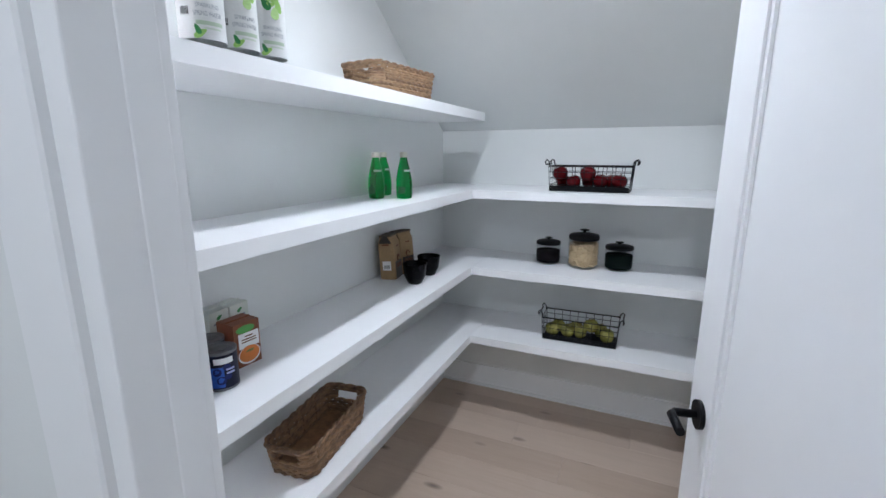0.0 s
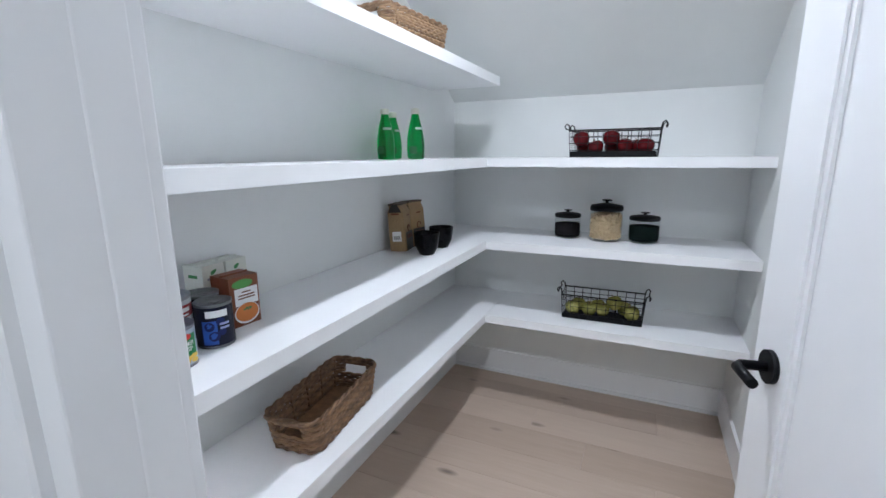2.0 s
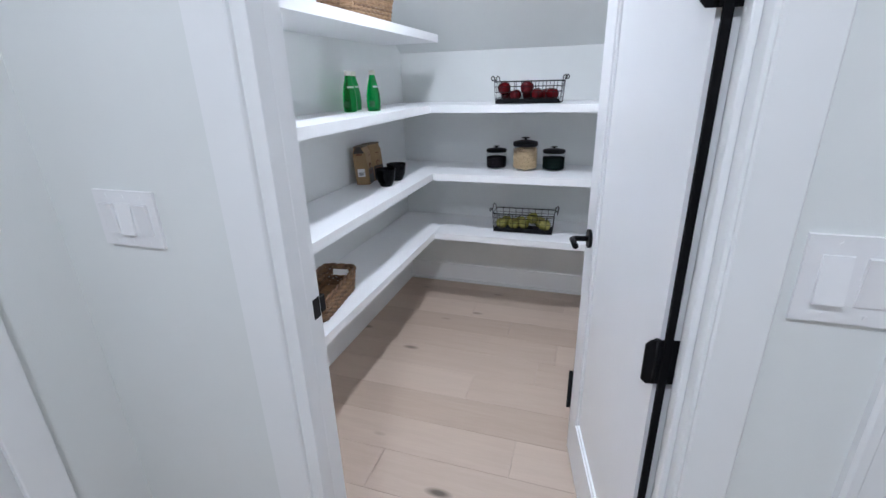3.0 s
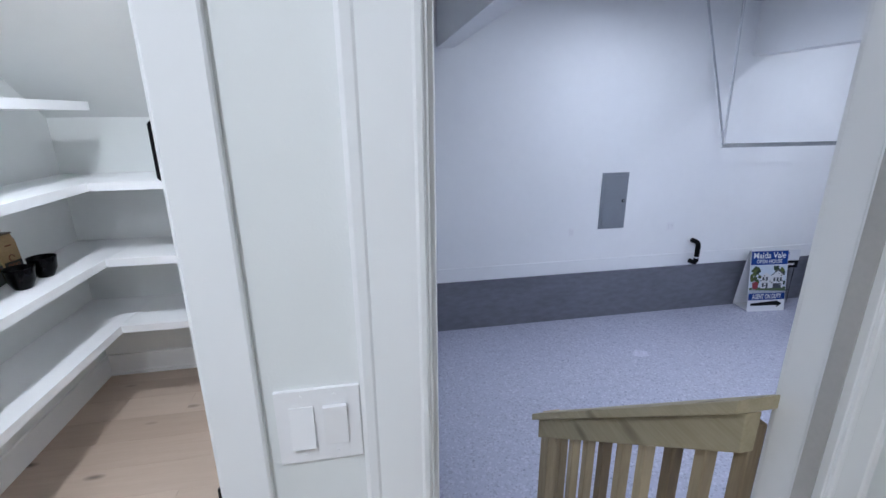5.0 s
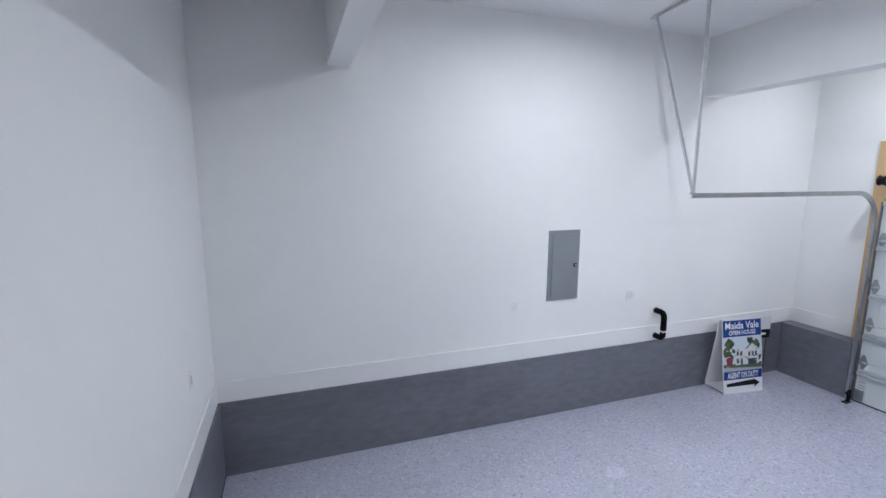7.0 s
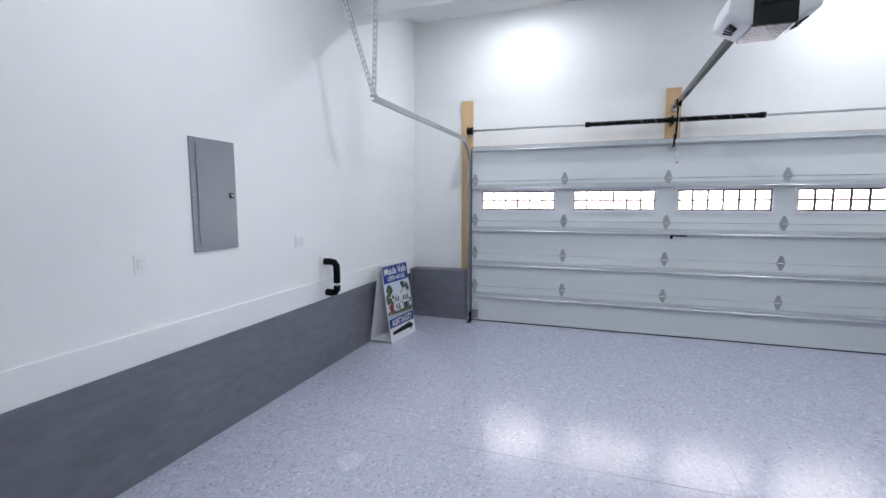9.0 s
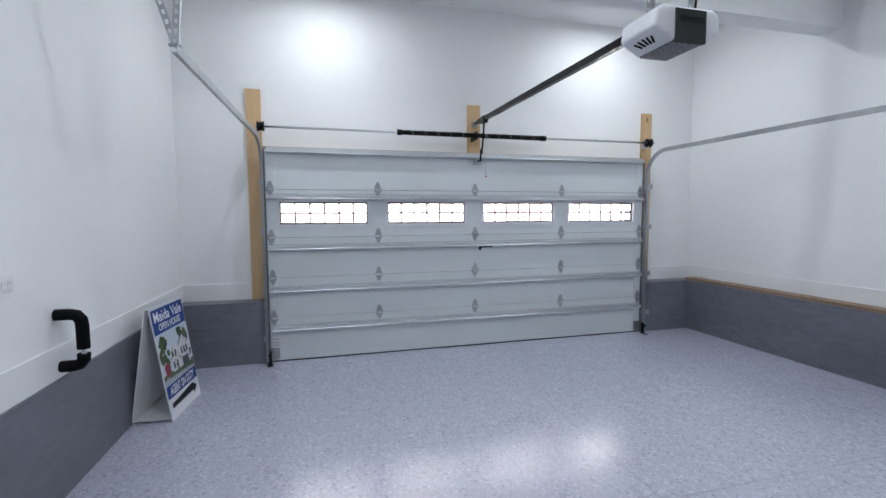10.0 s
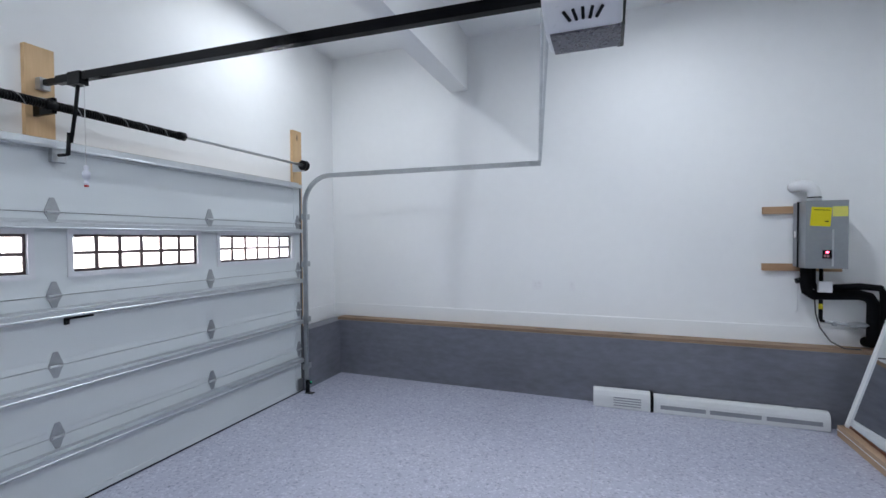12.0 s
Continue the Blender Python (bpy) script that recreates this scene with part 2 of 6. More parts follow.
PLASTIC_W = mat("white_plastic", (0.84, 0.84, 0.85), 0.35, vary=0.02, scale=10)
PLASTIC_G = mat("pale_grey_plastic", (0.60, 0.62, 0.65), 0.35, vary=0.03, scale=8)
PANEL_GREY = mat("grey_enamel_steel", (0.27, 0.29, 0.32), 0.38, 0.3, vary=0.06, scale=5)
HEATER_GREY = mat("silver_grey_enamel", (0.30, 0.32, 0.34), 0.35, 0.5, vary=0.08, scale=4)
LAMPFACE = glow("lamp_diffuser", (1.0, 0.97, 0.92), 14.0)
PANE = glass("window_glass", (1, 1, 1), 0.0, 1.45)

# ---- building helpers ----
def add_box(bm, x0, x1, y0, y1, z0, z1, m=None):
    vs = [bm.verts.new(Vector((x, y, z)) if m is None else m @ Vector((x, y, z))) for x in (x0, x1) for y in (y0, y1) for z in (z0, z1)]
    for f in ((0, 1, 3, 2), (4, 6, 7, 5), (0, 4, 5, 1), (2, 3, 7, 6), (0, 2, 6, 4), (1, 5, 7, 3)):
        bm.faces.new([vs[i] for i in f])
    return vs


def box(x0, x1, y0, y1, z0, z1, bevel=0.0, segs=2):
    bm = bmesh.new()
    add_box(bm, x0, x1, y0, y1, z0, z1)
    if bevel:
        bmesh.ops.bevel(bm, geom=bm.edges[:], offset=bevel, segments=segs, affect="EDGES", profile=0.5)
    return bm


def boxes(items):
    bm = bmesh.new()
    for b in items:
        add_box(bm, *b)
    return bm


def tube(points, r, sides=10, closed=False, caps=True, bm=None, radii=None):
    """A round bar through the points; joined to bm where one is given."""
    bm = bm or bmesh.new()
    pts = [Vector(p) for p in points]
    n = len(pts)
    rings, side = [], None
    for i, p in enumerate(pts):
        a = pts[(i - 1) % n] if closed or i else p
        b = pts[(i + 1) % n] if closed or i < n - 1 else p
        d = (b - a).normalized()
        if side is None:
            side = d.orthogonal().normalized()
        else:
            side = (side - d * side.dot(d)).normalized()
        up = d.cross(side)
        rr = radii[i] if radii else r
        rings.append([bm.verts.new(p + (side * math.cos(2 * math.pi * k / sides) + up * math.sin(2 * math.pi * k / sides)) * rr) for k in range(sides)])
    for i in range(n if closed else n - 1):
        A, B = rings[i], rings[(i + 1) % n]
        for k in range(sides):
            bm.faces.new((A[k], A[(k + 1) % sides], B[(k + 1) % sides], B[k])).smooth = True
    if caps and not closed:
        bm.faces.new(list(reversed(rings[0])))
        bm.faces.new(rings[-1])
    return bm


def lathe(profile, sides=32, centre=(0, 0), bm=None, caps=True):
    """A turned body from (radius, z) pairs round an upright axis."""
    bm = bm or bmesh.new()
    rings = [[bm.verts.new((centre[0] + r * math.cos(2 * math.pi * k / sides), centre[1] + r * math.sin(2 * math.pi * k / sides), z)) for k in range(sides)] for r, z in profile]
    for A, B in zip(rings, rings[1:]):
        for k in range(sides):
            bm.faces.new((A[k], A[(k + 1) % sides], B[(k + 1) % sides], B[k])).smooth = True
    if caps:
        if profile[0][0] > 1e-6:
            bm.faces.new(list(reversed(rings[0])))
        if profile[-1][0] > 1e-6:
            bm.faces.new(rings[-1])
    bmesh.ops.remove_doubles(bm, verts=bm.verts[:], dist=1e-6)
    return bm


def prism(outline, axis, a, b):
    """An outline of pairs pushed along an axis: 'x' takes (y, z), 'y' takes (x, z), 'z' takes (x, y)."""
    put = {"x": lambda p, t: (t, p[0], p[1]), "y": lambda p, t: (p[0], t, p[1]), "z": lambda p, t: (p[0], p[1], t)}[axis]
    bm = bmesh.new()
    A, B = [bm.verts.new(put(p, a)) for p in outline], [bm.verts.new(put(p, b)) for p in outline]
    bm.faces.new(A), bm.faces.new(list(reversed(B)))
    for i in range(len(A)):
        j = (i + 1) % len(A)
        bm.faces.new((A[j], A[i], B[i], B[j]))
    bmesh.ops.recalc_face_normals(bm, faces=bm.faces[:])
    return bm


def soften(bm, offset, segs=2):
    bmesh.ops.bevel(bm, geom=[e for e in bm.edges if len(e.link_faces) == 2 and e.calc_face_angle(0) > 0.6], offset=offset, segments=segs, affect="EDGES", profile=0.5)
    return bm


def mesh_of(name, bm, material):
    bmesh.ops.recalc_face_normals(bm, faces=bm.faces[:])
    me = bpy.data.meshes.new(name)
    bm.to_mesh(me)
    bm.free()
    if material:
        me.materials.append(material)
    return me


def part(name, bm, material, parent, label=""):
    ob = new(name, mesh_of(name, bm, material))
    ob.parent = parent
    return tagged(ob, label)


def thing(name, m, label, category, group=""):
    """An Empty at the base of a thing, which carries its parts."""
    ob = new(name)
    ob.empty_display_size = 0.05
    ob.matrix_world = m
    return tagged(ob, label, category, group)


def solid(name, bm, material, label, category, group="", m=None):
    ob = new(name, mesh_of(name, bm, material))
    if m is not None:
        ob.matrix_world = m
    return tagged(ob, label, category, group)


def structure(name, bm, material, label="", category="", parent=None):
    ob = new(name, mesh_of(name, bm, material))
    if parent:
        ob.parent = parent
    return tagged(ob, label, category, kind="" if parent else "structure")


def letters(body, size, depth=0.0008, bold=0.0):
    """A flat bmesh of words in the built-in font, centred on its origin in x and y, facing +z."""
    cu = bpy.data.curves.new("words", "FONT")
    cu.body, cu.size, cu.extrude, cu.offset, cu.align_x, cu.align_y = body, size, depth, bold, "CENTER", "CENTER"
    cu.resolution_u = 3
    ob = new("words", cu)
    dg = bpy.context.evaluated_depsgraph_get()
    me = bpy.data.meshes.new_from_object(ob.evaluated_get(dg))
    bm = bmesh.new()
    bm.from_mesh(me)
    bpy.data.objects.remove(ob), bpy.data.curves.remove(cu), bpy.data.meshes.remove(me)
    return bm


def fit_letters(body, width, height, depth=0.0008, bold=0.0):
    bm = letters(body, 1.0, 0.0, 0.0)
    xs, ys = [v.co.x for v in bm.verts], [v.co.y for v in bm.verts]
    sx, sy = width / (max(xs) - min(xs)), height / (max(ys) - min(ys))
    cx, cy = (max(xs) + min(xs)) / 2, (max(ys) + min(ys)) / 2
    bm.free()
    bm = letters(body, 1.0, depth, bold)
    for v in bm.verts:
        v.co.x, v.co.y = (v.co.x - cx) * sx, (v.co.y - cy) * sy
    return bm


def moved(bm, m):
    bm.transform(m)
    return bm


# ---- the large structure ----
FLOOR_G, CURB_TOP, CEIL_G = -1.30, -0.60, 2.91      # garage floor, top of the concrete curb, garage ceiling
WX, EX, NY, SY = 0.53, 7.735, 4.615, -2.17           # garage wall faces
CNY, CEX, CSY = 4.585, 7.515, -1.985                 # curb faces
HALL_Y, GAR_Y = -0.303, -0.178                        # the two faces of the wall with the doorways
THIN_Y = -0.222                                        # pantry face of the thinner wall beside its doorway
PX0, PX1, PY1 = -1.003, 0.432, 1.954                  # pantry faces
JL, JR, HEAD = -0.328, 0.395, 2.44                   # pantry doorway
GL, GR = 0.707, 1.495                                # garage doorway
HX0, HX1, HY0, CEIL_H = -0.90, 1.62, -3.2, 2.74      # hall
DOOR_Y0, DOOR_Y1, DOOR_TOP, DOOR_X = -1.195, 3.685, 1.085, 7.535

# floors
structure("ground", box(-120, 400, -200, 200, -1.60, FLOOR_G - 0.20), mat("driveway_concrete", (0.45, 0.44, 0.42), 0.8, vary=0.15, scale=0.6, bump=0.3), "pale concrete driveway and ground outside", "ground")
structure("floor_garage", box(WX - 0.1, EX + 0.1, SY - 0.1, NY + 0.1, FLOOR_G - 0.19, FLOOR_G), EPOXY, "glossy grey-blue epoxy flake garage floor", "floor")
structure("floor_joint", boxes([(4.306, 7.45, 1.207, 1.213, FLOOR_G + 0.0005, FLOOR_G + 0.0012), (4.299, 4.305, CSY, CNY, FLOOR_G + 0.0005, FLOOR_G + 0.0012)]), mat("joint_grey", (0.31, 0.31, 0.37), 0.4), "fine saw-cut joint in the epoxy floor", "floor joint")
subfloor = structure("floor_hall", boxes([(HX0 - 0.1, WX - 0.05, HALL_Y, PY1 + 0.1, -0.19, -0.012), (HX0 - 0.1, HX1 + 0.1, HY0 - 0.1, HALL_Y, -0.19, -0.012), (WX - 0.05, GR + 0.08, HALL_Y, GAR_Y, -0.19, -0.012)]), mat("plank_gap", (0.30, 0.22, 0.16), 0.8), "pale oak plank floor of the hall and pantry", "floor")

# added emissive panel: whitens the windows and their reflections on the floor
structure("backdrop", box(70, 70.5, -110, 110, -1.5, 45), glow("backdrop_glow", (1.0, 0.99, 0.98), BACKDROP_GLOW), "added glowing panel for the overexposed distance outside the garage", "backdrop")

# walls round the garage, the upper part over the curb
structure("wall_north", box(WX - 0.1, EX + 0.14, NY, NY + 0.14, -1.5, CEIL_G + 0.1), WALL, "white painted garage wall", "wall")
structure("wall_west", box(WX - 0.049, WX, GAR_Y, NY, FLOOR_G - 0.15, CEIL_G + 0.1), WALL, "white painted garage side wall", "wall")
structure("wall_south", box(HX1, EX + 0.14, SY - 0.14, SY, -1.5, CEIL_G + 0.1), WALL, "white painted garage wall", "wall")
structure("wall_east", boxes([(EX, EX + 0.14, SY, DOOR_Y0 + 0.03, -1.5, CEIL_G + 0.1), (EX, EX + 0.14, DOOR_Y1 - 0.03, NY, -1.5, CEIL_G + 0.1), (EX, EX + 0.14, DOOR_Y0 + 0.03, DOOR_Y1 - 0.03, DOOR_TOP - 0.02, CEIL_G + 0.1)]), WALL, "white painted wall round the garage door", "wall")
structure("ceiling_garage", boxes([(WX - 0.1, EX + 0.14, SY - 0.14, NY + 0.14, CEIL_G, CEIL_G + 0.12)]), CEIL, "white garage ceiling", "ceiling")
structure("beam_west", soften(box(1.585, 1.775, GAR_Y, NY, 2.292, CEIL_G + 0.01), 0.006), CEIL, "white boxed-in ceiling beam", "beam")
structure("beam_east", soften(box(5.80, 6.02, SY, NY, 2.265, CEIL_G + 0.01), 0.006), CEIL, "white boxed-in ceiling beam", "beam")

# curb of painted concrete
structure("curb_north", soften(box(WX + 0.03, CEX, CNY, NY + 0.02, FLOOR_G - 0.1, CURB_TOP), 0.008), CURB, "charcoal painted concrete curb", "curb")
structure("curb_west", soften(box(WX - 0.02, WX + 0.03, 1.0, NY + 0.01, FLOOR_G - 0.1, CURB_TOP + 0.001), 0.006), CURB, "charcoal painted concrete curb", "curb")
structure("curb_gap", box(WX + 0.03, WX + 0.034, 1.0, CNY, FLOOR_G + 0.0004, FLOOR_G + 0.012), RUBBER, "black gap at the foot of the curb", "joint")
structure("curb_south", soften(box(HX1 + 0.05, CEX, SY - 0.02, CSY, FLOOR_G - 0.1, CURB_TOP), 0.008), CURB, "charcoal painted concrete curb", "curb")
structure("curb_east", soften(box(CEX, EX + 0.02, DOOR_Y1 + 0.03, NY + 0.03, FLOOR_G - 0.1, CURB_TOP - 0.001), 0.008), CURB, "charcoal painted concrete curb", "curb")
structure("curb_east", soften(box(CEX, EX + 0.02, SY - 0.03, DOOR_Y0 - 0.03, FLOOR_G - 0.1, CURB_TOP - 0.001), 0.008), CURB, "charcoal painted concrete curb", "curb")
structure("curb_hall", soften(box(HX1 + 0.001, HX1 + 0.05, SY, GAR_Y, FLOOR_G - 0.1, CURB_TOP + 0.002), 0.006), CURB, "charcoal painted concrete curb", "curb")
structure("sill_plate", soften(box(HX1 + 0.1, CEX + 0.05, SY - 0.01, CSY - 0.012, CURB_TOP + 0.001, CURB_TOP + 0.036), 0.003), PINE_Y, "raw brown timber sill plate on the curb", "sill plate")
structure("baseboard_north", soften(box(WX + 0.01, EX, NY - 0.016, NY + 0.01, CURB_TOP + 0.002, CURB_TOP + 0.19), 0.004), TRIM, "wide flat white baseboard above the curb", "baseboard")
structure("baseboard_west", soften(box(WX - 0.01, WX + 0.014, 1.0, NY - 0.017, CURB_TOP + 0.003, CURB_TOP + 0.19), 0.004), TRIM, "wide flat white baseboard above the curb", "baseboard")
structure("baseboard_south", soften(box(HX1 + 0.06, EX, SY - 0.01, SY + 0.016, CURB_TOP + 0.037, CURB_TOP + 0.20), 0.004), TRIM, "wide flat white baseboard above the curb", "baseboard")
structure("baseboard_east", soften(box(EX - 0.016, EX + 0.01, 3.87, NY - 0.017, CURB_TOP + 0.001, CURB_TOP + 0.19), 0.004), TRIM, "wide flat white baseboard above the curb", "baseboard")
structure("baseboard_east", soften(box(EX - 0.016, EX + 0.01, SY + 0.017, -1.37, CURB_TOP + 0.001, CURB_TOP + 0.19), 0.004), TRIM, "wide flat white baseboard above the curb", "baseboard")

# the wall with the two doorways
structure("wall_doorways", boxes([(HX0 - 0.1, JL - 0.02, HALL_Y, THIN_Y, -0.19, CEIL_H), (JR + 0.02, GL - 0.02, HALL_Y, GAR_Y, -0.19, CEIL_H), (GR + 0.02, HX1 + 0.1, HALL_Y, GAR_Y, -1.5, CEIL_H),
                                (JL - 0.02, JR + 0.02, HALL_Y, GAR_Y, HEAD + 0.02, CEIL_H), (GL - 0.02, GR + 0.02, HALL_Y, GAR_Y, HEAD + 0.02, CEIL_H), (HX0 - 0.1, HX1 + 0.1, HALL_Y + 0.002, GAR_Y - 0.002, CEIL_H, CEIL_G + 0.1)]), HALLWALL, "pale grey painted wall with two doorways", "wall")
structure("wall_hall_west", boxes([(HX0 - 0.1, HX0, -0.55 + 0.02, HALL_Y, -0.19, CEIL_H), (HX0 - 0.1, HX0, HY0, -1.42, -0.19, CEIL_H), (HX0 - 0.1, HX0, -1.42, -0.53, HEAD + 0.02, CEIL_H)]), HALLWALL, "pale grey hall wall with a doorway", "wall")
structure("wall_hall_east", box(HX1, HX1 + 0.1, HY0, HALL_Y, -1.5, CEIL_G + 0.1), HALLWALL, "pale grey hall wall", "wall")
structure("wall_hall_south", box(HX0 - 0.1, HX1 + 0.1, HY0 - 0.1, HY0, -0.19, CEIL_G), HALLWALL, "pale grey hall wall", "wall")
structure("wall_stair_shaft", box(HX1 + 0.1001, HX1 + 0.12, SY, GAR_Y, -1.5, CEIL_G + 0.05), WALL, "white garage side of the hall wall", "wall")
structure("ceiling_hall", box(HX0 - 0.1, HX1 + 0.1, HY0 - 0.1, HALL_Y, CEIL_H, CEIL_H + 0.1), CEIL, "white hall ceiling", "ceiling")

# pantry shell
structure("wall_pantry_west", box(PX0 - 0.1, PX0, GAR_Y, PY1 + 0.1, -0.19, 3.0), HALLWALL, "pale grey pantry wall", "wall")
structure("wall_pantry_north", box(PX0, PX1, PY1, PY1 + 0.1, -0.19, 3.0), HALLWALL, "pale grey pantry wall", "wall")
structure("wall_pantry_east", box(PX1, WX - 0.05, GAR_Y, PY1 + 0.1, -0.19, 3.0), HALLWALL, "pale grey pantry wall", "wall")
slope = 0.72
flat_y = PY1 - (2.60 - 1.560) / slope
structure("ceiling_pantry", prism([(GAR_Y, 2.60), (flat_y, 2.60), (PY1 + 0.02, 1.560 - 0.02 * slope), (PY1 + 0.02, 3.0), (GAR_Y, 3.0)], "x", PX0 - 0.01, PX1 + 0.01), HALLWALL, "pale grey ceiling that slopes down under the stairs", "ceiling")
structure("baseboard_pantry_north", soften(box(PX0 + 0.013, PX1 - 0.013, PY1 - 0.013, PY1, 0.0, 0.135), 0.003), TRIM, "white baseboard", "baseboard")
structure("base_shoe", soften(box(PX0 + 0.013, PX1 - 0.013, PY1 - 0.026, PY1 - 0.013, 0.0, 0.016), 0.003), TRIM, "white quarter-round shoe moulding", "trim")
structure("baseboard_pantry_east", soften(box(PX1 - 0.013, PX1, GAR_Y + 0.1, PY1, 0.0, 0.135), 0.003), TRIM, "white baseboard", "baseboard")
structure("baseboard_pantry_west", soften(box(PX0, PX0 + 0.013, GAR_Y, PY1, 0.0, 0.135), 0.003), TRIM, "white baseboard", "baseboard")
structure("baseboard_hall", soften(box(HX0, JL - 0.10, HALL_Y - 0.013, HALL_Y, 0.0, 0.135), 0.003), TRIM, "white baseboard", "baseboard")
structure("baseboard_hall", soften(box(JR + 0.078, GL - 0.11, HALL_Y - 0.013, HALL_Y, 0.0, 0.135), 0.003), TRIM, "white baseboard", "baseboard")


def doorway(name, x0, x1, head, casing_l, casing_r, label, stop_y, moulded=False, latch=None):
    """Jambs, head, stops and moulded casings of a doorway in the wall between hall and garage."""
    frame_ob = tagged(new(name), label, "door frame", kind="structure")
    near, face = latch if latch else (GAR_Y, x0)
    for nm, b in (("jamb", (x0 - 0.02, face, HALL_Y - 0.003, near + 0.003, -0.012, head)), ("jamb", (x1, x1 + 0.02, HALL_Y - 0.003, GAR_Y + 0.003, -0.012, head)), ("head_jamb", (x0 - 0.02, x1 + 0.02, HALL_Y - 0.003, GAR_Y + 0.003, head, head + 0.02))):
        part(nm, box(*b, bevel=0.002), TRIM, frame_ob)
    for nm, b in (("door_stop", (face - 0.004, face + (0.001 if latch else 0.011), stop_y - 0.018, stop_y + 0.018, 0.0, head)), ("door_stop", (x1 - 0.011, x1, stop_y - 0.018, stop_y + 0.018, 0.0, head))):
        part(nm, box(*b, bevel=0.002), TRIM, frame_ob)
    for x_in, x_out in ((x0 - 0.006, casing_l), (x1 + 0.006, casing_r)):
        s = 1 if x_out > x_in else -1
        w = abs(x_out - x_in)
        prof = [(0, 0), (0, 0.009), (0.003, 0.012), (0.010, 0.0135), (0.014, 0.012), (w - 0.022, 0.0125), (w - 0.018, 0.0155), (w - 0.006, 0.0165), (w, 0.013), (w, 0)]
        if not moulded:
            prof = [(0, 0), (0, 0.011), (0.003, 0.014), (w - 0.003, 0.014), (w, 0.011), (w, 0)]
        part("casing", prism([(x_in + s * a, HALL_Y - b) for a, b in prof], "z", 0.0, head + 0.07), TRIM, frame_ob)
        side = near if s < 0 else GAR_Y
        part("casing", box(min(x_in, x_out), max(x_in, x_out), side, side + (0.003 if latch and s < 0 else 0.016), -0.01, head + 0.07, bevel=0.003), TRIM, frame_ob)
    part("head_casing", box(min(casing_l, casing_r), max(casing_l, casing_r), HALL_Y - 0.021, HALL_Y, head + 0.006, head + 0.075, bevel=0.003), TRIM, frame_ob)
    return frame_ob


pantry_frame = doorway("door_frame_pantry", JL, JR, HEAD, JL - 0.095, JR + 0.072, "white painted pantry door frame with flat casing", -0.248, latch=(THIN_Y, -0.304))
garage_frame = doorway("door_frame_garage", GL, GR, HEAD, GL - 0.105, GR + 0.10, "white painted garage entry frame with moulded casing and seals", -0.271, True)
vinyl = mat("grey_vinyl", (0.46, 0.45, 0.43), 0.6, vary=0.08, scale=12)
for x_in, sgn in ((GL, 1),):
    part("weather_strip", box(*sorted((x_in + sgn * 0.0005, x_in + sgn * 0.0145)), -0.2525, -0.2440, 0.0, HEAD, bevel=0.002), RUBBER, garage_frame, "black rubber weather strip")
    part("seal_backing", box(*sorted((x_in + sgn * 0.0005, x_in + sgn * 0.0110)), -0.2435, -0.2010, 0.0, HEAD, bevel=0.003), vinyl, garage_frame, "warm grey vinyl seal")
part("hinge_side_seal", box(GR - 0.0135, GR - 0.0105, -0.297, -0.260, 0.0, HEAD, bevel=0.001), vinyl, garage_frame, "warm grey vinyl seal")
part("strike_plate", box(-0.305, -0.302, -0.248, -0.224, 0.922, 0.968, bevel=0.001), BLACK, pantry_frame, "black steel strike plate")
part("strike_lip", box(-0.314, -0.302, -0.221, -0.204, 0.926, 0.964, bevel=0.001), BLACK, pantry_frame, "black steel strike lip")
# dark strip that draws the shadowed gap between leaf and hinge jamb
part("hinge_gap_shade", box(JR - 0.024, JR - 0.011, GAR_Y - 0.004, GAR_Y + 0.010, 0.0, HEAD, bevel=0.002), RUBBER, pantry_frame, "black strip standing in for the shade in the hinge gap")
side_frame = tagged(new("door_frame_side"), "white casing of a hall side doorway", "door frame", kind="structure")
part("casing", box(HX0, HX0 + 0.018, -0.545, -0.467, 0.0, HEAD + 0.07, bevel=0.003), TRIM, side_frame)
part("casing", box(HX0, HX0 + 0.018, -1.49, -1.412, 0.0, HEAD + 0.07, bevel=0.003), TRIM, side_frame)
part("door_leaf", box(HX0 - 0.06, HX0 - 0.02, -1.42, -0.53, 0.0, HEAD + 0.02, bevel=0.002), TRIM, side_frame, "closed white door")

# recessed lamps
def recessed(x, y, z, label="white recessed ceiling lamp, switched on"):
    ob = thing("recessed_lamp", pose(x, y, z), label, "ceiling lamp", "recessed ceiling lamps")
    part("trim_ring", lathe([(0.058, -0.0005), (0.060, -0.006), (0.085, -0.004), (0.088, -0.0005)], 32, caps=False), PLASTIC_W, ob)
    part("diffuser", lathe([(0.0, -0.003), (0.057, -0.003)], 32, caps=False), LAMPFACE, ob, "glowing diffuser")
    return ob


for x, y, w in ((3.72, 2.95, LAMP_CENTRE), (3.72, -0.50, LAMP_CENTRE), (6.84, 3.0, LAMP_DOOR), (6.84, -0.56, LAMP_DOOR)):
    recessed(x, y, CEIL_G)
    downlight("downlight", x, y, CEIL_G - 0.012, w)
recessed(0.05, -1.45, CEIL_H)
downlight("downlight", 0.05, -1.45, CEIL_H - 0.012, LAMP_HALL, colour=(0.92, 0.97, 0.96))
slope_lamp = recessed(-0.24, 0.72, 2.392)
part("collar", lathe([(0.088, -0.0004), (0.088, 0.16)], 32, caps=False), PLASTIC_W, slope_lamp, "white collar set into the sloping ceiling")
downlight("downlight", -0.24, 0.72, 2.380, LAMP_PANTRY, colour=(0.92, 0.97, 0.96), spread=132)

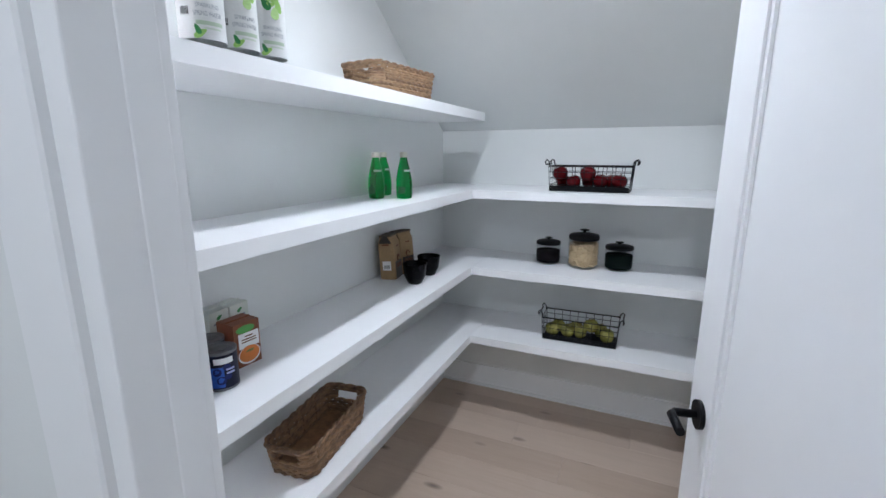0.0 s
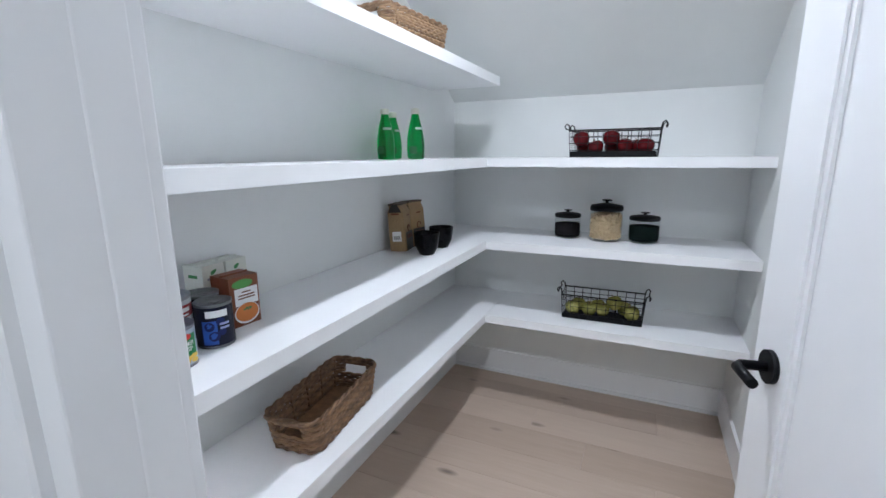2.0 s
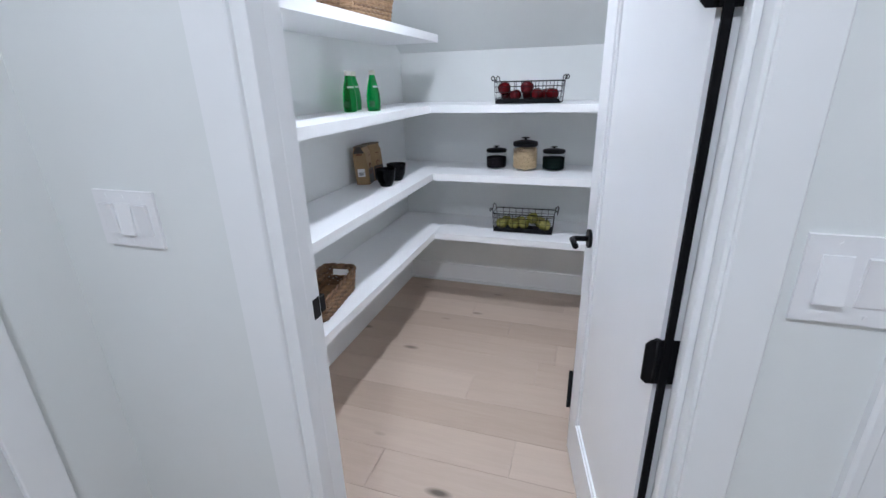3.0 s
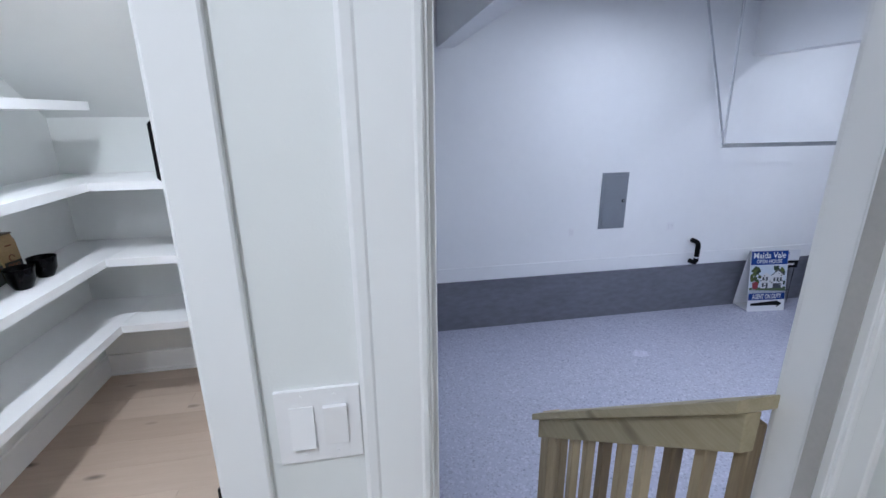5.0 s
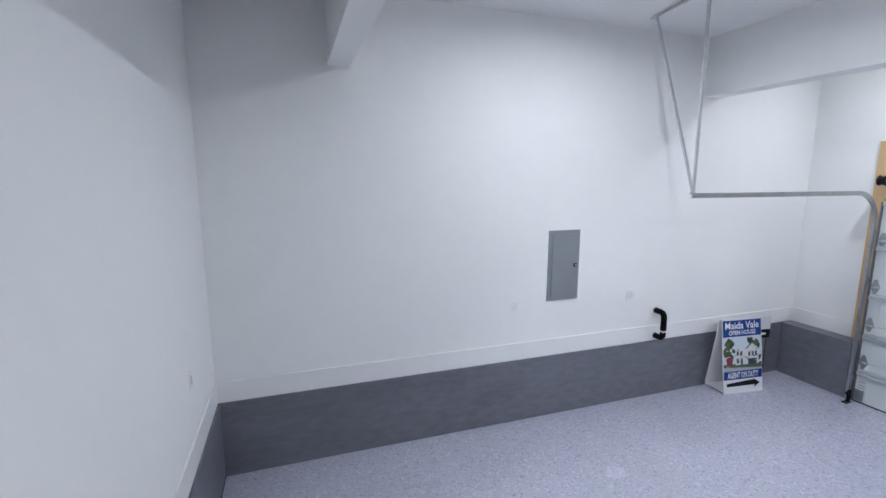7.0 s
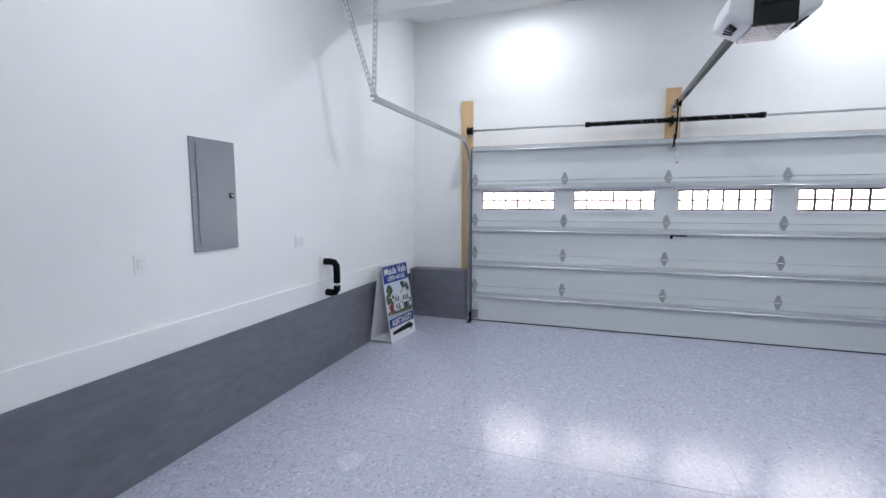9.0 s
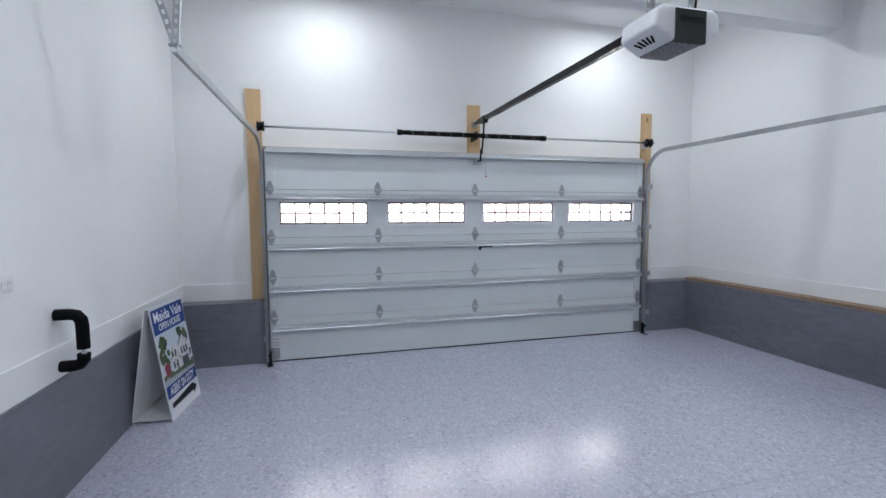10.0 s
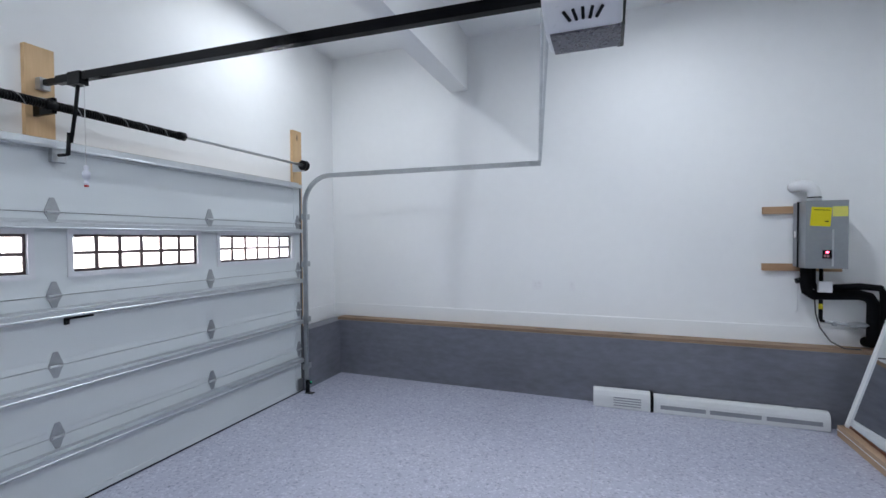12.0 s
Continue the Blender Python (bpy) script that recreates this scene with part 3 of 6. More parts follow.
# ---- stairs down into the garage ----
STEP_X0, STEP_X1 = WX + 0.03, 1.62
stairs = thing("stairs", pose(STEP_X0, GAR_Y, FLOOR_G), "treated pine stairs down to the garage floor", "stairs")
RISE, RUN, STEPS = 1.30 / 7, 0.255, 6
for i in range(STEPS):
    top = 1.30 - RISE * (i + 1)
    part("tread", box(0.0, STEP_X1 - STEP_X0, 0.018 + RUN * i - 0.0, 0.018 + RUN * (i + 1) + 0.022, top - 0.038, top, bevel=0.004), TREATED, stairs)
    part("riser", box(0.0, STEP_X1 - STEP_X0, 0.018 + RUN * (i + 1) - 0.018, 0.018 + RUN * (i + 1), max(0.0, top - RISE), top - 0.038), TREATED, stairs)
for x in (0.005, 0.5, STEP_X1 - STEP_X0 - 0.045):
    part("stringer", prism([(0.018, 1.07), (0.018, 0.75), (0.95, 0.0), (1.50, 0.0), (1.50, 0.145)], "x", x, x + 0.038), TREATED, stairs)

# rail beside the stairs
RX = 1.45
railing = thing("stair_railing", pose(RX, 0.0, FLOOR_G), "knotty treated pine stair railing with square balusters", "railing")
SL = 0.775


def raked(y0, y1, z_at, z0, h, x0, x1):
    """A board that follows the fall of the stairs; z_at is its foot at y0."""
    return soften(prism([(y0, z_at + 1.30), (y1, z_at + 1.30 - SL * (y1 - y0)), (y1, z_at + 1.30 - SL * (y1 - y0) + h), (y0, z_at + 1.30 + h)], "x", x0, x1), 0.004)


top0 = 0.823
part("cap_rail", raked(-0.18, 0.90, top0 + 0.111, 0, 0.036, -0.060, 0.080), TREATED, railing)
part("top_rail", raked(-0.18, 0.88, top0 + 0.004, 0, 0.106, -0.030, 0.008), TREATED, railing)
part("bottom_rail", raked(-0.18, 0.93, top0 - 0.650, 0, 0.098, -0.030, 0.008), TREATED, railing)
for i in range(9):
    y = 0.712 - 0.110 * i
    zt, zb = top0 + 1.30 + 0.07 - SL * (y + 0.18), top0 + 1.30 - 0.66 - SL * (y + 0.18)
    part("baluster", box(0.0085, 0.046, y, y + 0.036, zb - 0.01, zt, bevel=0.003), TREATED_Z, railing)
part("newel_post", box(0.009, 0.098, 0.84, 0.928, 0.0, 1.42, bevel=0.004), TREATED_Z, railing)

# ---- garage door ----
door = tagged(new("garage_door"), "closed white steel sectional garage door with four windows", "garage door", kind="structure")
JOINTS = [FLOOR_G + 0.012, -0.800, -0.343, 0.110, 0.648, DOOR_TOP]
WINDOWS = [(2.577, 3.544), (1.383, 2.334), (0.176, 1.134), (-1.039, -0.065)]
WZ0, WZ1 = 0.258, 0.507
for i in range(5):
    z0, z1 = JOINTS[i] + 0.002, JOINTS[i + 1] - 0.002
    cells = [(DOOR_Y0, DOOR_Y1, z0, z1)]
    if i == 3:
        ys = [DOOR_Y0, *sorted(v for w in WINDOWS for v in w), DOOR_Y1]
        cells = [(DOOR_Y0, DOOR_Y1, z0, WZ0), (DOOR_Y0, DOOR_Y1, WZ1, z1)] + [(ys[k], ys[k + 1], WZ0, WZ1) for k in range(0, len(ys), 2)]
    bm = boxes([(DOOR_X, DOOR_X + 0.042, a, b, c, d) for a, b, c, d in cells])
    # the raised band along the top of each section
    if i not in (3,):
        add_box(bm, DOOR_X - 0.004, DOOR_X + 0.001, DOOR_Y0 + 0.01, DOOR_Y1 - 0.01, z1 - 0.028, z1 - 0.002)
    add_box(bm, DOOR_X - 0.005, DOOR_X + 0.001, DOOR_Y0 + 0.01, DOOR_Y1 - 0.01, z0 + 0.001, z0 + 0.040)
    sec = part("door_section", bm, DOORSKIN, door)
    for y in (DOOR_Y0 + 0.055, DOOR_Y1 - 0.055):
        part("end_stile", box(DOOR_X - 0.006, DOOR_X + 0.002, y - 0.05, y + 0.05, z0 + 0.002, z1 - 0.002, bevel=0.002), DOORSKIN, sec)
for z in JOINTS[1:5]:
    part("section_joint", box(DOOR_X + 0.012, DOOR_X + 0.030, DOOR_Y0 + 0.002, DOOR_Y1 - 0.002, z - 0.0019, z + 0.0019), SEAL_GREY, door, "dark joint between door sections")
frame_paint = mat("window_frame_white", (0.72, 0.73, 0.76), 0.35)
muntin_paint = mat("muntin_brown", (0.07, 0.045, 0.045), 0.45)
for y0, y1 in WINDOWS:
    win = part("window", boxes([(DOOR_X - 0.012, DOOR_X + 0.004, y0 - 0.035, y0, WZ0 - 0.035, WZ1 + 0.035), (DOOR_X - 0.012, DOOR_X + 0.004, y1, y1 + 0.035, WZ0 - 0.035, WZ1 + 0.035),
                                (DOOR_X - 0.012, DOOR_X + 0.004, y0, y1, WZ0 - 0.035, WZ0), (DOOR_X - 0.012, DOOR_X + 0.004, y0, y1, WZ1, WZ1 + 0.035)]), frame_paint, door, "white window surround")
    bm = bmesh.new()
    for k in range(7):
        y = y0 + (y1 - y0) * k / 6
        w = 0.015 if k in (0, 6) else 0.0130
        add_box(bm, DOOR_X + 0.014, DOOR_X + 0.027, y - w, y + w, WZ0, WZ1)
    for z, w in ((WZ0 + 0.010, 0.010), ((WZ0 + WZ1) / 2, 0.0130), (WZ1 - 0.010, 0.010)):
        add_box(bm, DOOR_X + 0.0145, DOOR_X + 0.0265, y0, y1, z - w, z + w)
    part("muntin_grid", bm, muntin_paint, win, "dark brown muntins")
    pane = part("pane", box(DOOR_X + 0.020, DOOR_X + 0.024, y0 - 0.005, y1 + 0.005, WZ0 - 0.005, WZ1 + 0.005), PANE, win)
    pane.visible_shadow = False
HAT = [(0.0, -0.044), (-0.003, -0.044), (-0.003, -0.027), (-0.050, -0.023), (-0.056, -0.029), (-0.058, -0.020), (-0.052, -0.014), (-0.052, 0.012), (-0.003, 0.018), (-0.003, 0.036), (0.0, 0.036)]
for z in (-0.916, -0.474, 0.000, 0.567, 1.075):
    part("strut", prism([(DOOR_X - 0.006 + a, z + b) for a, b in HAT], "y", DOOR_Y0 + 0.02, DOOR_Y1 - 0.02), STRUT, door, "galvanised steel strut")
for z in JOINTS[1:5]:
    for y in (DOOR_Y0 + 0.045, 0.05, 1.250, 2.454, DOOR_Y1 - 0.045):
        bm = prism([(y - 0.042, z + 0.014), (y - 0.034, z + 0.034), (y - 0.013, z + 0.092), (y + 0.013, z + 0.092), (y + 0.034, z + 0.034), (y + 0.042, z + 0.014), (y + 0.042, z - 0.010), (y + 0.030, z - 0.03), (y + 0.013, z - 0.076), (y - 0.013, z - 0.076), (y - 0.030, z - 0.03), (y - 0.042, z - 0.010)], "x", DOOR_X - 0.011, DOOR_X - 0.005)
        h = part("hinge", soften(bm, 0.001, 1), HINGE_ZINC, door, "zinc door hinge")
        part("hinge_pin", tube([(DOOR_X - 0.016, y - 0.034, z), (DOOR_X - 0.016, y + 0.034, z)], 0.009, 8), STEEL, h)
part("bottom_seal", box(DOOR_X - 0.004, DOOR_X + 0.046, DOOR_Y0, DOOR_Y1, FLOOR_G + 0.001, FLOOR_G + 0.024, bevel=0.003), RUBBER, door, "black rubber bottom seal")
for y in (DOOR_Y0 + 0.05, DOOR_Y1 - 0.05):
    part("corner_bracket", box(DOOR_X - 0.022, DOOR_X - 0.006, y - 0.045, y + 0.045, FLOOR_G + 0.03, FLOOR_G + 0.16, bevel=0.003), HINGE_ZINC, door, "zinc bottom corner bracket")
for z in (-1.115, -1.085, -1.045):
    part("label_bar", box(DOOR_X - 0.0075, DOOR_X - 0.0062, DOOR_Y1 - 0.095, DOOR_Y1 - 0.030, z, z + 0.008), GREY_LABEL, door, "small grey printed label")
lock = part("slide_lock", box(DOOR_X - 0.014, DOOR_X - 0.006, 1.02, 1.19, -0.055, -0.040, bevel=0.002), BLACK, door, "black slide lock bar")
part("lock_tab", box(DOOR_X - 0.020, DOOR_X - 0.006, 1.17, 1.20, -0.085, -0.040, bevel=0.002), BLACK, lock)

for y0, y1 in ((DOOR_Y1 + 0.001, DOOR_Y1 + 0.022), (DOOR_Y0 - 0.022, DOOR_Y0 - 0.001)):
    part("side_seal", box(DOOR_X - 0.012, DOOR_X + 0.040, y0, y1, FLOOR_G + 0.001, DOOR_TOP, bevel=0.003), SEAL_GREY, door, "dark grey side seal")

# the timber and reveals round the door
for y0, y1, z0 in ((3.726, 3.885, CURB_TOP), (-1.452, -1.297, CURB_TOP)):
    structure("door_post", soften(box(EX - 0.038, EX - 0.001, y0, y1, z0, 1.765), 0.004), PINE, "raw pine post beside the garage door", "post")
structure("centre_post", soften(box(EX - 0.038, EX - 0.001, 1.125, 1.290, 1.085, 1.735), 0.004), PINE, "raw pine block above the garage door", "post")
structure("header_board", soften(box(DOOR_X + 0.030, EX, DOOR_Y0 - 0.02, DOOR_Y1 + 0.02, DOOR_TOP + 0.004, DOOR_TOP + 0.035), 0.003), wood("header_timber", (0.46, 0.33, 0.22), (0.30, 0.22, 0.17), (0, 1, 0), 0.7, 0.1), "raw timber header strip over the garage door", "header")
for y0, y1 in ((DOOR_Y0 - 0.03, DOOR_Y0 + 0.03), (DOOR_Y1 - 0.03, DOOR_Y1 + 0.03)):
    structure("door_reveal", box(DOOR_X + 0.046, EX + 0.001, y0, y1, FLOOR_G, DOOR_TOP + 0.003), TRIM, "white reveal beside the garage door", "trim")


def sweep(outline, path, splay=0.0):
    """A rail: an outline of (across, along y) pairs carried along a path of (x, z), running outward along -x by splay."""
    bm, rings = bmesh.new(), []
    for i, p in enumerate(path):
        a, b = Vector(path[max(0, i - 1)]), Vector(path[min(len(path) - 1, i + 1)])
        d = (b - a).normalized()
        n = Vector((-d.y, d.x))
        rings.append([bm.verts.new((p[0] + n.x * u, v - splay * min(0.0, p[0]), p[1] + n.y * u)) for u, v in outline])
    k = len(outline)
    for A, B in zip(rings, rings[1:]):
        for j in range(k):
            bm.faces.new((A[j], A[(j + 1) % k], B[(j + 1) % k], B[j]))
    bm.faces.new(rings[0]), bm.faces.new(list(reversed(rings[-1])))
    return bm


def arc(cx, cz, r, a0, a1, n=10):
    return [(cx + r * math.cos(radians(a0 + (a1 - a0) * i / n)), cz + r * math.sin(radians(a0 + (a1 - a0) * i / n))) for i in range(n + 1)]


def perforated(p, q, width=0.032, holes=0.045, flat=Vector((0, 1, 0))):
    """A punched steel strap from p to q: a thin angle with a row of slots drawn as gaps."""
    p, q = Vector(p), Vector(q)
    d = (q - p)
    n, L = d.normalized(), d.length
    s = (flat - n * flat.dot(n)).normalized()
    t = n.cross(s)
    bm = bmesh.new()
    m = Matrix((s, t, n)).transposed().to_4x4()
    m.translation = p
    k = max(1, int(L / holes))
    for e in (-1, 1):
        a, b = sorted((e * width / 2, e * width * 0.22))
        add_box(bm, a, b, -0.0015, 0.0015, 0, L, m)
    for i in range(k + 1):
        z = L * i / k
        add_box(bm, -width * 0.22, width * 0.22, -0.0015, 0.0015, max(0, z - holes * 0.26), min(L, z + holes * 0.26), m)
    add_box(bm, -width / 2 - 0.003, -width / 2, -0.0015, width * 0.7, 0, L, m)
    return bm


CHANNEL = [(-0.024, -0.012), (0.024, -0.012), (0.024, 0.012), (0.019, 0.012), (0.019, -0.009), (-0.019, -0.009), (-0.019, 0.012), (-0.024, 0.012)]
TRACK_X, TRACK_Z, TR = 7.465, 1.185, 0.33
for y, s, out in ((3.712, -1, 0.056), (-1.206, 1, -0.085)):
    rail_ob = thing("door_track", pose(TRACK_X, y, FLOOR_G), "galvanised steel garage door track with ceiling hanger", "door track", "garage door tracks")
    run = [(0.0, 0.03), (0.0, TRACK_Z + 1.30 - TR)] + [(a - 0.0, b) for a, b in arc(-TR, TRACK_Z + 1.30 - TR, TR, 0, 90, 12)][1:] + [(4.80 - TRACK_X, TRACK_Z + 1.30)]
    part("rail", sweep([(u, v * -s) for u, v in CHANNEL], run, out / 2.665), TRACK_STEEL, rail_ob)
    for z in (0.25, 0.80, 1.45, 2.0):
        part("track_bracket", box(0.02, EX - 0.0375 - TRACK_X if z > 0.7 else 0.10, 0.0 if s < 0 else -0.115, 0.035 if s < 0 else 0.0, z, z + 0.06, bevel=0.002), STEEL_DULL, rail_ob)
    base = Vector((4.82 - TRACK_X, out, TRACK_Z + 1.30 + 0.02))
    tops = ((4.70, 4.26, -1), (4.60, 3.58, 1)) if s < 0 else ((4.80, -1.33, -1), (4.73, -1.37, 1))
    for tx, ty, e in tops:
        part("hanger", perforated(base, (tx - TRACK_X, ty - y, CEIL_G - 0.004 + 1.30), 0.035), STEEL, rail_ob, "punched steel hanger")
    part("ceiling_angle", perforated((tops[0][0] - TRACK_X, tops[0][1] - y + 0.04, CEIL_G + 1.295), (tops[1][0] - TRACK_X, tops[1][1] - y - 0.04, CEIL_G + 1.295), 0.035, flat=Vector((0, 0, 1))), STEEL, rail_ob, "punched steel angle")
    part("bolt", tube([base + Vector((0, -0.03, 0)), base + Vector((0, 0.03, 0))], 0.009, 8), STEEL_DULL, rail_ob)
    # safety sensor at the foot of the track
    sensor = thing("safety_sensor", pose(TRACK_X - 0.05, y + s * 0.03, FLOOR_G), "small black door safety sensor on its foot bracket", "sensor", "door safety sensors")
    part("foot", box(-0.06, 0.04, -0.03, 0.03, 0.0, 0.008, bevel=0.002), BLACK, sensor)
    part("bracket", box(-0.005, 0.04, -0.012, 0.012, 0.008, 0.15, bevel=0.003), BLACK, sensor)
    part("eye", tube([(-0.03, 0, 0.12), (0.0, 0, 0.12)], 0.018, 12), BLACK, sensor)
    part("indicator", tube([(-0.034, 0.0, 0.135), (-0.028, 0.0, 0.135)], 0.004, 8), glow("led_green" if s > 0 else "led_amber", (0.05, 1.0, 0.45) if s > 0 else (0.4, 0.2, 0.02), 0.25 if s > 0 else 0.05), sensor, "small indicator light")
structure("cable_left", tube([(7.500, 3.775 - 0.05 * (z + 0.6) ** 2 + 0.008 * math.sin(z * 19), z) for z in np.linspace(FLOOR_G + 0.12, CURB_TOP + 0.04, 16)], 0.005, 6), mat("grey_cable", (0.25, 0.25, 0.27), 0.6), "thin grey sensor cable", "cable")

# torsion shaft and spring
torsion = thing("torsion_spring", pose(7.50, 1.24, 1.322), "black torsion spring on a steel shaft above the door", "torsion spring")
part("shaft", tube([(0, 2.50, 0), (0, -2.58, 0)], 0.0125, 12), STEEL, torsion, "galvanised steel shaft")
bm = bmesh.new()
tube([(0, 0.94, 0), (0, -0.89, 0)], 0.021, 14, bm=bm)
coil = [(0.0245 * math.cos(a), 0.93 - 1.80 * a / (2 * math.pi * 120), 0.0245 * math.sin(a)) for a in np.linspace(0, 2 * math.pi * 120, 1200)]
tube(coil, 0.006, 5, bm=bm)
part("spring", bm, BLACK, torsion)
chalk = mat("chalk_stripe", (0.34, 0.34, 0.35), 0.7)
spiral = [(0.0312 * math.cos(a), 0.88 - 1.70 * a / (2 * math.pi * 11), 0.0312 * math.sin(a)) for a in np.linspace(0, 2 * math.pi * 11, 260)]
part("paint_stripe", tube(spiral, 0.0024, 4), chalk, torsion, "white painted spiral stripe")
for y in (0.95, 0.02, -0.90):
    part("cone", tube([(0, y - 0.03, 0), (0, y + 0.03, 0)], 0.034, 16), BLACK, torsion)
part("bearing_plate", box(-0.01, 0.196, -0.012, 0.012, -0.05, 0.05, bevel=0.003), BLACK_SATIN, torsion)
for y in (2.47, -2.485):
    drum = part("cable_drum", lathe([(0.02, -0.035), (0.055, -0.035), (0.058, -0.028), (0.046, -0.022), (0.046, 0.022), (0.058, 0.028), (0.055, 0.035), (0.02, 0.035)], 20), BLACK, torsion, "black cable drum")
    drum.matrix_local = pose(0, y, 0, 90, 0, 0)
    part("end_bearing", box(0.0, 0.196, y + (0.04 if y > 0 else -0.046), y + (0.046 if y > 0 else -0.04), -0.06, 0.05, bevel=0.002), STEEL_DULL, torsion)

# door opener with its rail
opener = thing("garage_door_opener", pose(4.30, 1.295, 1.20), "white garage door opener hung from steel straps", "door opener")
bm = prism([(-0.15, 0.178), (0.15, 0.178), (0.188, 0.150), (0.202, 0.066), (0.086, 0.004), (-0.086, 0.004), (-0.202, 0.066), (-0.188, 0.150)], "x", -0.150, 0.115)
bmesh.ops.bevel(bm, geom=[e for e in bm.edges], offset=0.022, segments=4, affect="EDGES", profile=0.6)
for f in bm.faces:
    f.smooth = True
part("housing", bm, mat("opener_white_plastic", (0.80, 0.81, 0.83), 0.3, vary=0.02, scale=8), opener)
part("chassis_plate", soften(box(-0.146, 0.095, -0.086, 0.086, -0.002, 0.020), 0.003, 1), mat("dark_chassis_steel", (0.16, 0.16, 0.19), 0.28, 0.85, vary=0.12, scale=9), opener, "dark glossy steel underside")
part("control_panel", soften(box(-0.158, -0.135, -0.100, 0.082, 0.000, 0.158), 0.005), mat("dark_green_panel", (0.010, 0.015, 0.013), 0.22, vary=0.2, scale=10), opener, "black control panel")
for z in (0.098, 0.116):
    part("panel_ridge", soften(box(-0.163, -0.157, -0.080, 0.055, z, z + 0.007), 0.002, 1), BLACK, opener)
for sgn in (-1, 1):
    for i in range(5):
        slot = moved(box(-0.0055, 0.0055, -0.003, 0.003, -0.024, 0.024, bevel=0.002), pose(0.032 - 0.027 * i, sgn * 0.1470, 0.0350 - 0.002 * abs(i - 2), sgn * -62, 0, 0) @ pose(0, 0, 0, 0, (i - 2) * -14, 0))
        part("vent_slot", slot, BLACK, opener, "black vent slot")
for y in (-0.13, 0.13):
    part("hanger_strap", perforated((-0.02, y, 0.176), (-0.02, y, CEIL_G - 1.203), 0.032), STEEL, opener, "punched steel strap")
part("cross_strap", perforated((-0.02, -0.14, 0.20), (-0.02, 0.14, 0.20), 0.03, flat=Vector((1, 0, 0))), STEEL, opener)
part("power_cord", tube([(-0.10, -0.08, 0.17), (-0.13, -0.07, 0.30), (-0.10, -0.03, 0.45), (-0.06, 0.0, 0.75), (-0.05, 0.0, 1.2), (-0.05, 0.0, CEIL_G - 1.21)], 0.006, 8), BLACK, opener, "black power cord")
coilp = [(-0.12 + 0.05 * math.cos(a) * (1 + 0.1 * math.sin(3 * a)), 0.36, 0.42 + 0.085 * math.sin(a) + 0.004 * a) for a in np.linspace(0, 6 * math.pi, 60)]
part("cord_coil", tube(coilp, 0.006, 8), BLACK, opener, "black coiled cord")
part("coil_hook", tube([(-0.12, 0.36, 0.45), (-0.08, 0.25, 0.40), (-0.05, 0.13, 0.36)], 0.005, 8), BLACK, opener)
a0, a1 = Vector((4.405 - 4.30, 1.285 - 1.295, 1.392 - 1.20)), Vector((7.665 - 4.30, 1.205 - 1.295, 1.496 - 1.20))
d = (a1 - a0)
m = Matrix((d.normalized(), Vector((0, 0, 1)).cross(d.normalized()).normalized(), d.normalized().cross(Vector((0, 0, 1)).cross(d.normalized()).normalized()))).transposed().to_4x4()
m.translation = a0
L = d.length
part("rail", moved(soften(box(0, L - 0.16, -0.020, 0.020, -0.025, 0.025), 0.006), m), BLACK_SATIN, opener, "black steel rail")
part("rail_nose", moved(soften(box(L - 0.17, L, -0.014, 0.014, -0.017, 0.017), 0.004), m), BLACK, opener)
part("trolley", moved(soften(box(L - 0.42, L - 0.30, -0.027, 0.027, -0.050, 0.030), 0.006), m), BLACK, opener)
part("header_bracket", moved(soften(box(L - 0.02, L + 0.03, -0.03, 0.03, -0.045, 0.03), 0.004), m), STEEL_DULL, opener, "zinc header bracket")
tr = a0 + d.normalized() * (L - 0.36)
part("door_arm", tube([tr + Vector((0, 0, -0.04)), tr + Vector((0.03, 0, -0.20)), tr + Vector((0.08, 0, -0.40))], 0.011, 8), BLACK, opener, "black curved door arm")
part("door_arm", tube([tr + Vector((0.075, 0.012, -0.34)), tr + Vector((0.09, 0.012, -0.475)), tr + Vector((0.20, 0.012, -0.475))], 0.012, 8), BLACK, opener, "black curved door arm")
part("arm_bracket", box(DOOR_X - 4.30 - 0.05, DOOR_X - 4.30 - 0.006, tr.y - 0.03, tr.y + 0.05, tr.z - 0.52, tr.z - 0.43, bevel=0.004), STEEL_DULL, opener)
part("release_cord", tube([tr + Vector((-0.05, -0.005, -0.05)), tr + Vector((-0.05, -0.005, -0.55))], 0.0022, 6), mat("cord_white", (0.7, 0.7, 0.7), 0.8), opener, "thin white release cord")
hb = tr + Vector((-0.05, -0.005, -0.61))
part("release_handle", lathe([(0.004, 0.06), (0.014, 0.05), (0.010, 0.03), (0.022, 0.015), (0.020, -0.02), (0.010, -0.03), (0.010, -0.045), (0.014, -0.05), (0.014, -0.06), (0.0, -0.062)], 16, (hb.x, hb.y)), mat("tag_white", (0.65, 0.67, 0.75), 0.4), opener, "white release handle").location = (0, 0, hb.z)

part("release_tip", lathe([(0.0, 0.0), (0.012, 0.001), (0.013, 0.012), (0.0, 0.013)], 14, (hb.x, hb.y)), mat("release_red", (0.45, 0.03, 0.03), 0.4), opener, "red release tip").location = (0, 0, hb.z - 0.0755)

